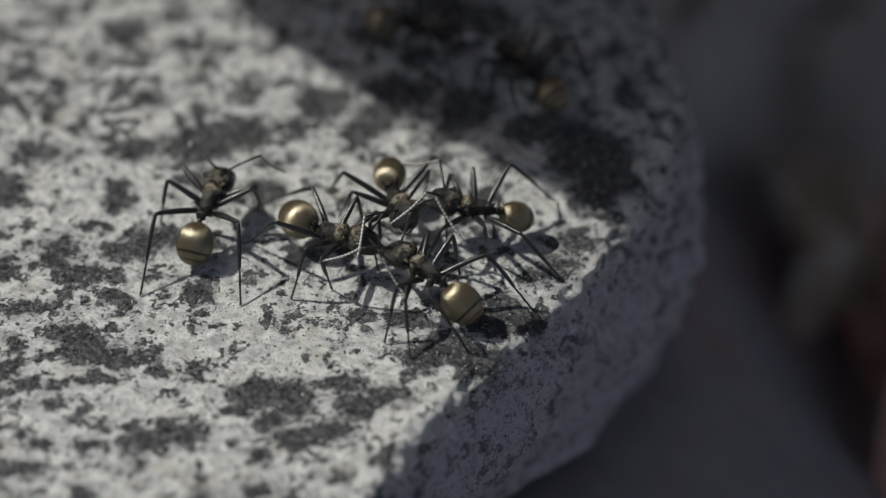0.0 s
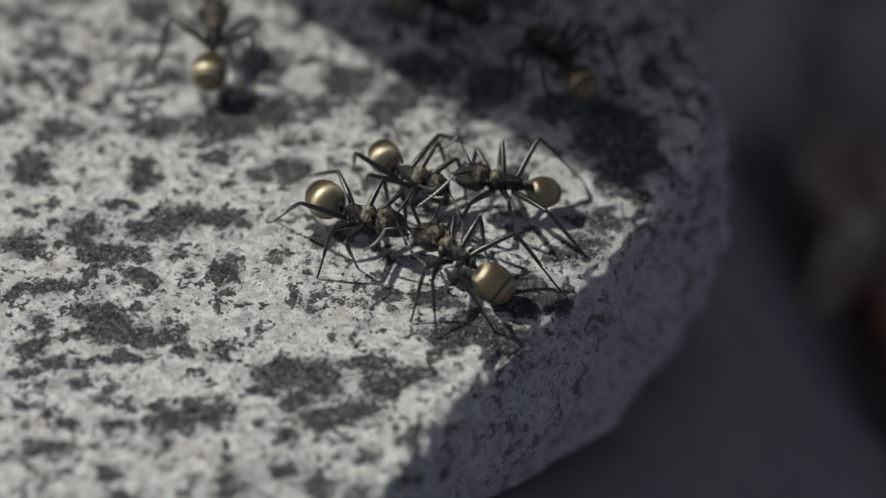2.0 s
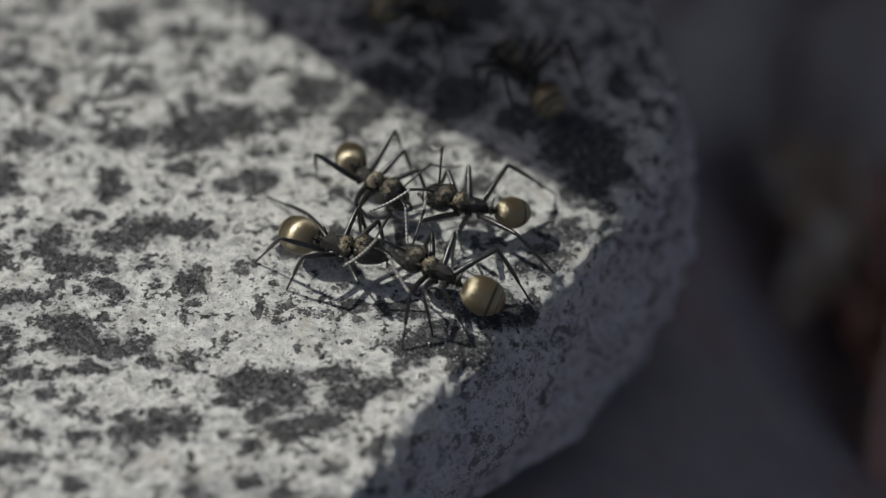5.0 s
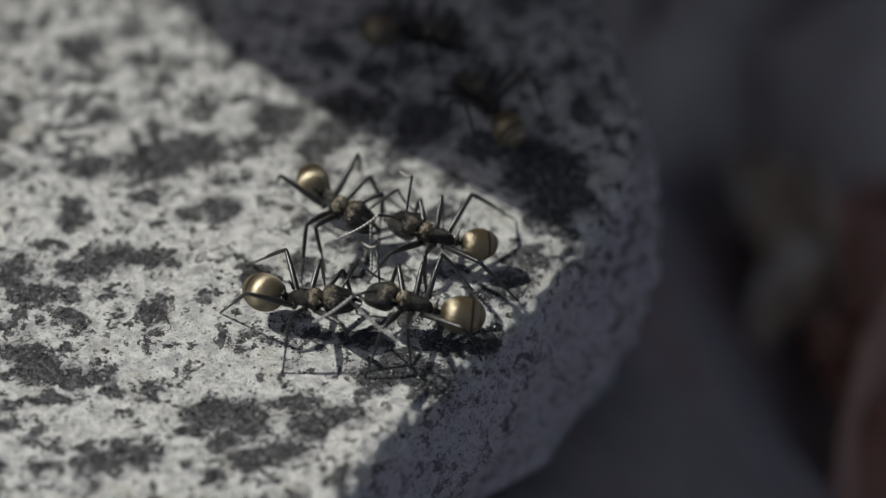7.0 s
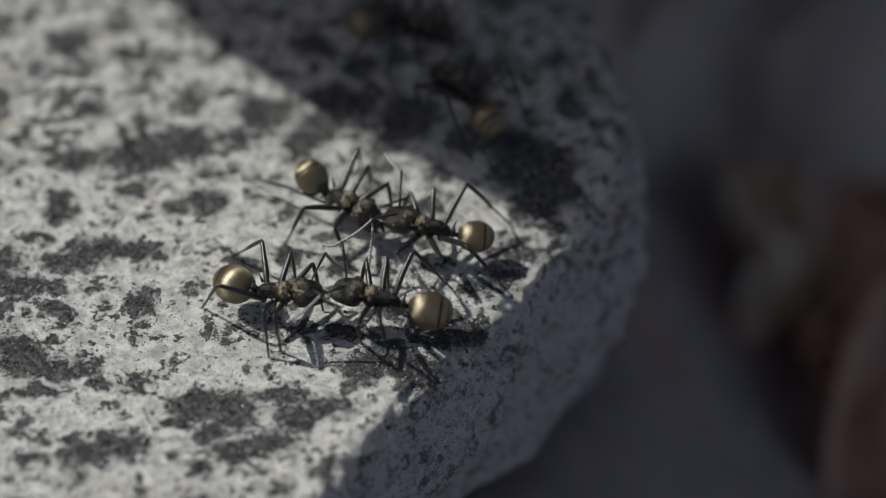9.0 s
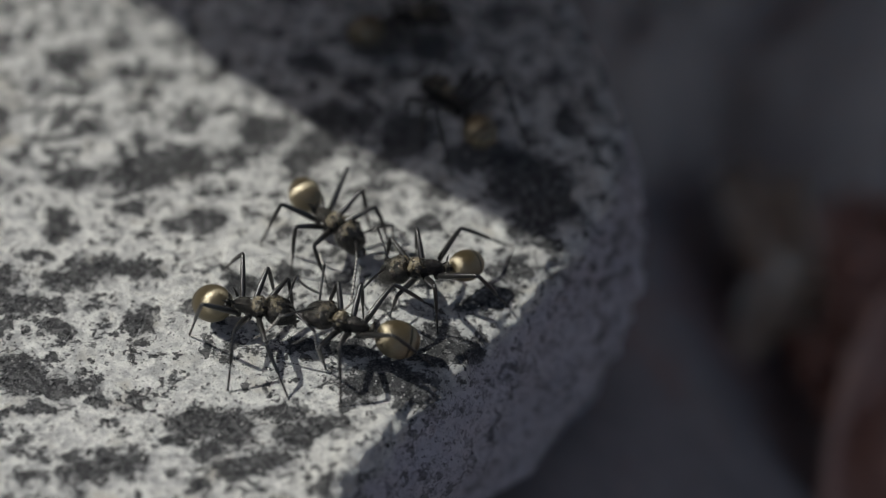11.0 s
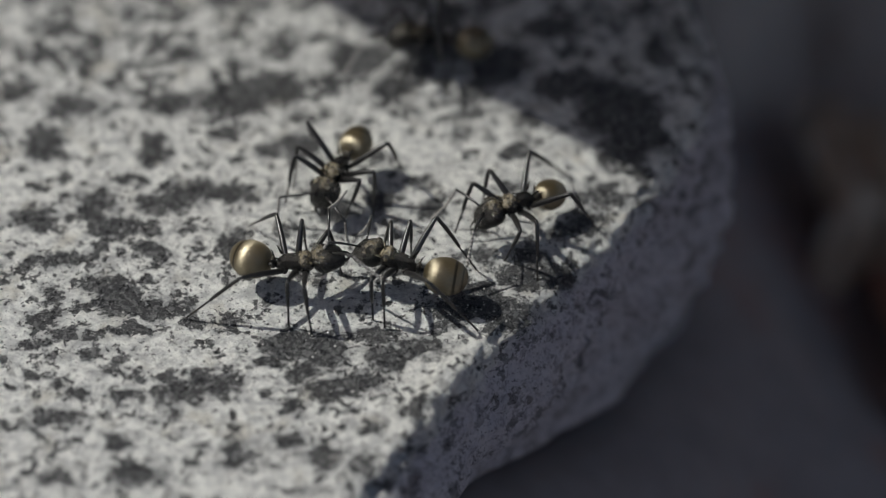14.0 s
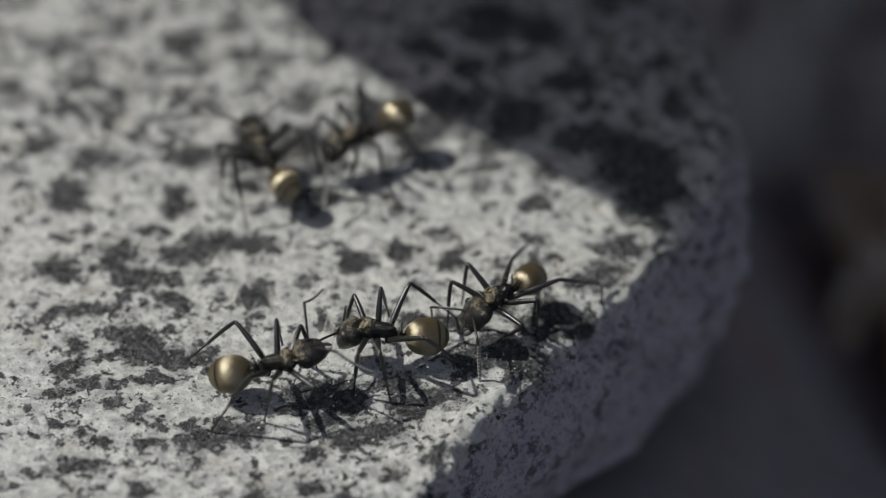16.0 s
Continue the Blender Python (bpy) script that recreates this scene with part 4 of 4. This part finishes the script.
ANTS.append((
    "black ant with a golden tail feeding its nestmate",
    ((0, -6.57, -1.59, -30.3), (0.5, -6.55, -1.63, -30.2), (1, -6.60, -1.78, -30.6), (1.5, -6.57, -1.85, -31.0), (2, -6.53, -1.83, -30.8), (2.5, -6.41, -1.96, -29.8), (3, -6.37, -2.09, -29.2), (3.5, -6.30, -2.24, -28.9), (4, -6.16, -2.44, -28.2), (6.5, -5.37, -5.25, -17.5), (7, -5.43, -5.66, -16.9), (7.5, -5.67, -5.76, -17.5), (8, -5.88, -5.76, -17.7), (8.5, -6.09, -5.81, -17.0), (11, -7.85, -5.43, -18.6), (11.5, -8.53, -5.78, -16.5), (12, -9.09, -6.38, -13.2), (12.5, -9.32, -6.77, -11.8), (13, -9.66, -7.04, -11.1), (13.5, -10.09, -7.45, -9.6), (14, -10.54, -8.18, -7.1), (14.5, -10.97, -8.76, -3.5), (15, -11.65, -9.90, 0.3), (15.5, -12.16, -11.17, 4.4), (16, -12.64, -12.45, 7.6),),
    ((0, -22, 6), (0.5, -22, 7), (1, -23, 5), (1.5, -24, 4), (2, -23, 3), (2.5, -22, 3), (3, -22, 2), (3.5, -23, 4), (4, -24, 7), (6.5, -20, 12), (7, -22, 9), (7.5, -24, 7), (8, -24, 6), (8.5, -24, 4), (11, -28, 25), (11.5, -36, 19), (12, -36, 13), (12.5, -34, 9), (13, -32, 10), (13.5, -29, 10), (14, -25, 7), (14.5, -21, 5), (15, -18, 7), (15.5, -14, 13), (16, -16, 20),),
    ((0, 24, -9), (0.5, 23, -9), (1, 24, -9), (1.5, 25, -8), (2, 24, -9), (2.5, 23, -9), (3, 23, -8), (3.5, 23, -8), (4, 24, -6), (6.5, 20, 1), (7, 22, 3), (7.5, 24, 4), (8, 24, 5), (8.5, 25, 6), (11, 31, -20), (11.5, 42, -25), (12, 43, -24), (12.5, 40, -19), (13, 36, -10), (13.5, 32, 1), (14, 27, 9), (14.5, 23, 12), (15, 19, 14), (15.5, 15, 15), (16, 16, 18),),
    {4: ((0, -11.74, 0.55), (4, -10.76, -2.09), (5.8, -10.53, -3.97), (8.5, -10.79, -4.14), (10, -11.46, -5.02), (12.5, -14.42, -5.64), (14, -16.98, -10.05), (14.5, -17.12, -10.09), (15, -17.09, -10.42), (15.5, -16.47, -14.80), (16, -16.42, -15.34),), 5: ((0, -10.70, 4.36), (4, -10.74, 4.07), (5.8, -9.01, 0.16), (8.5, -9.12, 0.24), (10, -9.68, 0.60), (12.5, -11.80, -0.69), (14, -13.66, -2.09), (14.5, -14.72, -2.82), (15, -18.03, -6.73), (15.5, -17.16, -6.86), (16, -18.30, -9.60),), 2: ((0, -9.00, -4.47), (4, -8.81, -4.50), (5.8, -6.68, -9.00), (8.5, -6.69, -8.41), (10, -8.99, -9.72), (12.5, -10.73, -10.37), (14, -10.83, -10.66), (14.5, -13.29, -12.85), (15, -13.41, -13.40), (15.5, -13.39, -13.41), (16, -13.31, -14.63),), 0: ((0, -6.59, -3.50), (4, -4.30, -4.10), (5.8, -2.87, -6.23), (8.5, -5.98, -7.95), (10, -5.45, -10.20), (12.5, -8.57, -8.27), (14, -9.44, -11.44), (14.5, -9.45, -9.93), (15, -9.46, -10.13), (15.5, -10.38, -11.17), (16, -10.79, -12.66),)},
))
ANTS.append((
    "black ant with a golden tail held head to head",
    ((0, -0.93, -4.95, 141.5), (0.5, -0.86, -4.98, 141.9), (1, -0.85, -5.08, 142.6), (1.5, -0.79, -5.10, 143.0), (2, -0.78, -5.16, 142.9), (2.5, -0.63, -5.23, 143.1), (3, -0.49, -5.31, 144.0), (3.5, -0.36, -5.42, 144.3), (4, -0.21, -5.60, 143.4), (6.5, 1.07, -6.17, 163.2), (7, 1.07, -6.11, 168.2), (7.5, 0.87, -6.20, 171.1), (8, 0.69, -6.21, 172.0), (8.5, 0.37, -6.22, 172.1), (11, -1.73, -7.02, 164.7), (11.5, -2.53, -7.46, 163.0), (12, -3.01, -7.53, 162.3), (12.5, -3.28, -7.43, 160.6), (13, -3.45, -7.84, 159.9), (13.5, -3.95, -7.80, 160.2), (14, -4.35, -8.05, 160.9), (14.5, -4.75, -8.04, 162.5), (15, -5.47, -8.62, 165.0), (15.5, -6.05, -9.33, 169.7), (16, -6.67, -9.70, 177.5),),
    ((0, 3, 31), (0.5, 3, 30), (1, 4, 29), (1.5, 6, 27), (2, 8, 26), (2.5, 8, 25), (3, 7, 25), (3.5, 8, 25), (4, 9, 24), (6.5, 14, 2), (7, 8, 4), (7.5, 5, 6), (8, 5, 7), (8.5, 2, 5), (11, 17, 19), (11.5, 17, 8), (12, 16, 7), (12.5, 15, 10), (13, 16, 11), (13.5, 15, 8), (14, 13, 7), (14.5, 12, 7), (15, 12, 4), (15.5, 13, 3), (16, 14, 9),),
    ((0, -3, 5), (0.5, -4, 6), (1, -4, 7), (1.5, -7, 5), (2, -9, 2), (2.5, -9, 3), (3, -8, 5), (3.5, -8, 7), (4, -10, 8), (6.5, -16, -1), (7, -8, 5), (7.5, -5, 11), (8, -4, 14), (8.5, -3, 12), (11, -17, 3), (11.5, -18, 4), (12, -18, -0), (12.5, -14, -5), (13, -12, -5), (13.5, -14, -5), (14, -15, -11), (14.5, -14, -18), (15, -15, -28), (15.5, -18, -38), (16, -19, -42),),
    {3: ((0, -3.43, -8.18), (4, -0.10, -8.34), (5.8, 0.82, -8.48), (8.5, 0.30, -8.12), (10, -2.38, -11.00), (12.5, -2.86, -11.25), (14, -5.19, -10.86), (14.5, -5.71, -12.64), (15, -5.85, -12.56), (15.5, -5.84, -12.75), (16, -5.96, -13.04),), 5: ((0, 1.51, -8.88), (4, 2.36, -9.26), (5.8, 5.27, -6.73), (8.5, 2.12, -6.91), (10, 3.11, -7.69), (12.5, 0.36, -10.19), (14, 0.34, -11.00), (14.5, 0.45, -11.24), (15, -0.00, -12.19), (15.5, -0.06, -11.08), (16, -1.48, -10.09),), 4: ((0, 5.54, -5.33), (4, 6.06, -5.25), (5.8, 4.54, -2.10), (8.5, 4.15, -2.76), (10, 3.75, -3.31), (12.5, 0.04, -4.29), (14, 0.23, -6.02), (14.5, -1.34, -4.67), (15, -1.97, -5.20), (15.5, -1.44, -5.91), (16, -2.27, -5.65),), 1: ((5.8, -1.91, -9.48), (8.5, -1.26, -7.36), (10, -3.29, -7.90), (12.5, -6.08, -8.93), (14, -5.90, -10.11), (14.5, -5.95, -10.08), (15, -6.17, -9.39), (15.5, -8.03, -11.89), (16, -8.21, -12.36),)},
))
ANTS.append((
    "black ant with a golden tail turning on the stone",
    ((0, -2.78, 1.41, -65.8), (0.5, -3.28, 1.78, -44.7), (1, -3.27, 1.83, -36.4), (1.5, -3.54, 1.64, -35.1), (2, -3.53, 1.60, -34.8), (2.5, -3.52, 1.98, -39.3), (3, -3.81, 1.89, -45.1), (3.5, -3.85, 1.79, -46.1), (4, -3.83, 1.84, -46.6), (6.5, -4.24, 2.99, -56.1), (7, -3.87, 2.63, -49.9), (7.5, -4.33, 3.23, -39.2), (8, -3.43, 2.99, -32.2), (8.5, -2.59, 2.41, -37.9), (11, -3.31, 2.22, -49.9), (11.5, -4.07, 1.58, -62.7), (12, -4.97, 1.54, -77.1), (12.5, -5.92, 2.48, -90.8), (13, -7.57, 1.41, -101.9), (13.5, -7.99, 0.59, -107.0), (14, -8.25, 0.09, -113.3), (14.5, -9.45, 0.35, -124.2), (15, -10.77, -0.29, -138.0), (15.5, -13.66, -0.27, -173.8), (16, -14.33, 6.09, -241.9),),
    ((0, -30, -5), (0.5, -35, -1), (1, -35, -2), (1.5, -35, -7), (2, -35, -7), (2.5, -35, 1), (3, -35, 6), (3.5, -35, 5), (4, -35, 4), (6.5, -18, -0), (7, -21, -8), (7.5, -30, -12), (8, -26, -25), (8.5, -6, -39), (11, -15, -17), (11.5, -6, -9), (12, 1, 2), (12.5, 4, 7), (13, 1, 2), (13.5, -3, -10), (14, 1, -10), (14.5, 9, 5), (15, 14, 16), (15.5, 15, 16), (16, 8, 3),),
    ((0, -22, 14), (0.5, 32, -34), (1, 35, -40), (1.5, 35, -40), (2, 35, -40), (2.5, 35, -39), (3, 35, -30), (3.5, 35, -31), (4, 35, -30), (6.5, 20, -3), (7, 26, -12), (7.5, 35, -33), (8, 35, -37), (8.5, 7, -18), (11, 18, -31), (11.5, 7, -40), (12, -2, -40), (12.5, -5, -40), (13, -2, -38), (13.5, 3, -31), (14, -1, -35), (14.5, -10, -34), (15, -15, -20), (15.5, -15, 3), (16, -9, 27),),
    {5: ((0, 0.73, 6.97), (4, -1.99, 7.63), (5.8, -2.21, 7.75), (8.5, -1.53, 8.15), (10, -1.36, 8.27),), 4: ((0, -7.08, 5.04), (4, -7.32, 5.47), (5.8, -7.60, 7.25), (8.5, -9.06, 7.54), (10, -7.49, 6.98),), 2: ((0, -6.33, 2.72), (4, -3.36, 0.71), (5.8, -5.79, -1.57), (8.5, -6.07, 1.13), (10, -5.35, 1.58),), 3: ((4, -1.16, 4.67), (5.8, -0.75, 4.75), (8.5, -0.73, 5.43), (10, -0.91, 5.33),)},
))
ANTS.append((
    "small black ant with a golden tail near the edge",
    ((0, 2.09, 0.56, -178.7), (0.5, 1.76, 0.67, -185.6), (1, 2.34, 0.83, -189.0), (1.5, 2.30, 1.05, -185.7), (2, 2.22, 0.96, -183.4), (2.5, 2.12, 0.34, -182.2), (3, 2.14, 0.35, -180.6), (3.5, 2.16, 0.04, -179.2), (4, 2.07, 0.11, -176.5), (6.5, 2.33, -0.43, -198.6), (7, 2.35, -0.34, -190.6), (7.5, 2.14, -0.37, -188.0), (8, 3.14, -0.48, -190.1), (8.5, 3.02, 0.08, -192.4), (11, 2.68, -2.24, -168.8), (11.5, 2.80, -2.37, -167.3), (12, 3.85, -1.73, -168.1), (12.5, 4.06, -1.66, -164.2), (13, 2.98, -2.60, -154.5), (13.5, 2.21, -3.60, -147.9), (14, 2.70, -2.89, -146.5), (14.5, 1.90, -3.51, -143.4), (15, 1.57, -4.57, -139.5), (15.5, 1.09, -4.65, -138.2), (16, 0.41, -6.56, -135.7),),
    ((0, 17, 32), (0.5, 7, 22), (1, -10, 11), (1.5, 7, 23), (2, 27, 32), (2.5, 25, 30), (3, 25, 29), (3.5, 27, 28), (4, 26, 29), (6.5, 20, -3), (7, 19, 7), (7.5, 16, 9), (8, 11, 4), (8.5, 7, 4), (11, 23, 10), (11.5, 18, 17), (12, 16, 22), (12.5, 14, 23), (13, 13, 21), (13.5, 14, 20), (14, 16, 22), (14.5, 16, 23), (15, 16, 22), (15.5, 13, 17), (16, 4, 3),),
    ((0, -17, 17), (0.5, -21, 10), (1, -20, 15), (1.5, -11, 16), (2, -6, 14), (2.5, -13, 18), (3, -22, 23), (3.5, -24, 24), (4, -24, 21), (6.5, -23, -4), (7, -20, 16), (7.5, -17, 23), (8, -12, 22), (8.5, -8, 21), (11, -27, -18), (11.5, -18, -3), (12, -15, 4), (12.5, -13, -3), (13, -13, -13), (13.5, -15, -17), (14, -17, -17), (14.5, -17, -19), (15, -16, -23), (15.5, -13, -25), (16, -4, -27),),
    {3: ((0, 2.75, -1.10), (4, 1.58, -1.06), (5.8, 1.73, -2.09), (8.5, 3.39, -0.80), (10, 3.30, -5.00), (12.5, 3.70, -3.86), (14, 3.79, -6.87), (14.5, 3.78, -6.18), (15, 3.49, -5.98), (15.5, 3.19, -4.84), (16, 2.63, -6.88),), 5: ((0, 7.68, -2.82), (4, 7.80, -2.89), (5.8, 7.70, -2.84), (8.5, 7.53, -2.63), (10, 7.73, -2.46), (12.5, 7.78, -3.32), (14, 7.30, -1.80), (14.5, 6.91, -2.08), (15, 7.65, -3.26), (15.5, 7.29, -2.69), (16, 6.59, -2.74),), 4: ((0, 7.02, 4.16), (4, 7.38, 4.09), (5.8, 7.22, 4.15), (8.5, 7.70, 3.09), (10, 7.96, 2.67), (12.5, 7.21, 3.00), (14, 5.94, 2.35), (14.5, 4.70, 2.31), (15, 4.67, 1.54), (15.5, 4.47, 1.63), (16, 2.81, 1.94),), 1: ((0, -0.92, -0.70), (4, 0.22, 0.47), (5.8, -1.83, -1.35), (8.5, 1.29, -0.54), (10, 0.44, -3.39), (12.5, 1.50, -2.78), (14, 1.85, -5.04), (14.5, 1.04, -4.94), (15, 0.72, -8.44), (15.5, 0.19, -6.33), (16, 0.26, -7.63),)},
))
ANTS.append((
    "black ant with a golden tail walking away",
    ((0, -14.08, 1.11, 71.6), (0.5, -14.55, 3.35, 75.0), (1, -15.24, 5.98, 80.0), (1.5, -15.41, 9.43, 84.8), (2, -16.05, 14.75, 89.1), (2.5, -17.31, 22.72, 92.7), (3.2, -18.50, 34.00, 94.0), (4.2, -19.00, 44.00, 95.0), (16, -19.00, 44.00, 95.0),),
    ((0, -0, 44), (0.5, -1, 46), (1, -3, 40), (1.5, -4, 23), (2, -4, 13), (2.5, -5, 20), (3.2, 0, 15), (4.2, 0, 5), (16, 0, 5),),
    ((0, 0, -1), (0.5, 1, 4), (1, 3, 5), (1.5, 4, 9), (2, 4, 15), (2.5, 5, 18), (3.2, 0, 10), (4.2, 0, 0), (16, 0, 0),),
    {5: ((0, -17.96, -4.18), (0.5, -18.71, -0.19), (1, -18.74, -0.25), (1.5, -18.96, 7.13), (2, -19.96, 13.11), (2.5, -19.77, 19.70), (3, -20.57, 27.72), (3.5, -21.03, 33.91), (4.2, -21.34, 40.88),), 4: ((0, -11.96, -5.04), (0.5, -12.26, -4.98), (1, -13.27, 0.91), (1.5, -13.44, 2.19), (2, -13.41, 10.51), (2.5, -14.58, 19.95), (3, -15.38, 28.05), (3.5, -15.84, 34.30), (4.2, -16.16, 41.34),), 2: ((0, -10.82, 3.08), (0.5, -12.15, 2.54), (1, -12.56, 6.93), (1.5, -12.72, 11.21), (2, -13.04, 18.25), (2.5, -14.43, 23.06), (3, -15.28, 31.16), (3.5, -15.77, 37.42), (4.2, -16.13, 44.45),)},
))
ANTS.append((
    "black ant with a golden tail in the shade",
    ((0, 5.35, 14.02, 127.9), (0.5, 5.37, 13.66, 128.0), (1, 5.70, 12.94, 127.9), (1.5, 5.65, 12.78, 127.8), (2, 5.59, 13.01, 127.9), (2.5, 5.55, 12.83, 127.9), (3, 5.68, 12.50, 127.8), (3.5, 5.41, 12.62, 127.9), (4, 5.46, 12.68, 128.3), (6.5, 5.43, 12.18, 128.1), (7, 5.38, 12.26, 128.4), (7.5, 5.44, 12.28, 128.5), (8, 5.45, 12.24, 128.4), (8.5, 5.03, 12.35, 128.6), (11, 4.50, 13.05, 129.3), (11.5, 4.47, 12.96, 136.4), (12, 4.32, 13.17, 148.1), (12.5, 3.91, 13.30, 149.6), (13, 2.05, 12.42, 155.8), (13.5, 0.06, 11.76, 171.3), (14, -2.71, 12.51, 175.2), (14.5, -5.09, 11.98, 171.4), (15, -7.56, 11.97, 180.4), (15.5, -8.66, 10.96, 201.9), (16, -8.32, 8.14, 211.3),),
    ((0, -8, 8), (0.5, -8, 8), (1, -8, 8), (1.5, -8, 8), (2, -8, 8), (2.5, -8, 8), (3, -8, 8), (3.5, -8, 8), (4, -8, 8), (6.5, -8, 8), (7, -8, 8), (7.5, -8, 8), (8, -8, 8), (8.5, -8, 8), (11, -8, 8), (11.5, -8, 8), (12, 8, 8), (12.5, 8, 8), (13, 12, 14), (13.5, 9, 14), (14, 12, 7), (14.5, 13, -5), (15, 7, -6), (15.5, -10, -10), (16, 1, -31),),
    ((0, -6, -8), (0.5, -6, -8), (1, -6, -8), (1.5, -6, -8), (2, -6, -8), (2.5, -6, -8), (3, -6, -8), (3.5, -6, -8), (4, -6, -8), (6.5, -6, -8), (7, -6, -8), (7.5, -6, -8), (8, -6, -8), (8.5, -6, -8), (11, -6, -8), (11.5, -6, -8), (12, -6, -8), (12.5, -6, -8), (13, 1, -4), (13.5, -9, 1), (14, -14, -18), (14.5, -21, -41), (15, -13, -32), (15.5, 12, -11), (16, -2, -27),),
    {},
))
ANTS.append((
    "dark ant standing far back in the shade",
    ((0, -1.41, 18.10, -25.0), (4, -1.41, 18.10, -25.0), (7, 1.26, 18.82, -20.0), (8.7, 1.26, 18.82, -20.0), (11, 1.49, 21.53, 10.0), (12.5, 4.49, 27.53, 60.0), (14, 5.49, 35.53, 80.0), (16, 5.49, 35.53, 80.0),),
    ((0, 5, 8), (4, 5, 8), (7, 5, 8), (8.7, 5, 8), (11, 5, 8), (12.5, 5, 8), (14, 5, 8), (16, 5, 8),),
    ((0, -5, -8), (4, -5, -8), (7, 5, -8), (8.7, 5, -8), (11, 5, -8), (12.5, 5, -8), (14, 5, -8), (16, 5, -8),),
    {},
))
# how plump each tail is
TAILS = (1.0, 1.0, 0.86, 0.84, 0.98, 0.92, 0.92)


def motions():
    cast = [FIRST] + [copy_thing(FIRST, Matrix()) for _ in ANTS[1:]]
    for k, (ant, (label, route, tail, nod, feet)) in enumerate(zip(cast, ANTS)):
        tagged(ant, label)
        for o in ant.children:
            if o.name.startswith("gaster"):
                o.scale = [TAILS[k]] * 3
        perform(ant, route, tail, nod, feet, 11 + k)


motions()
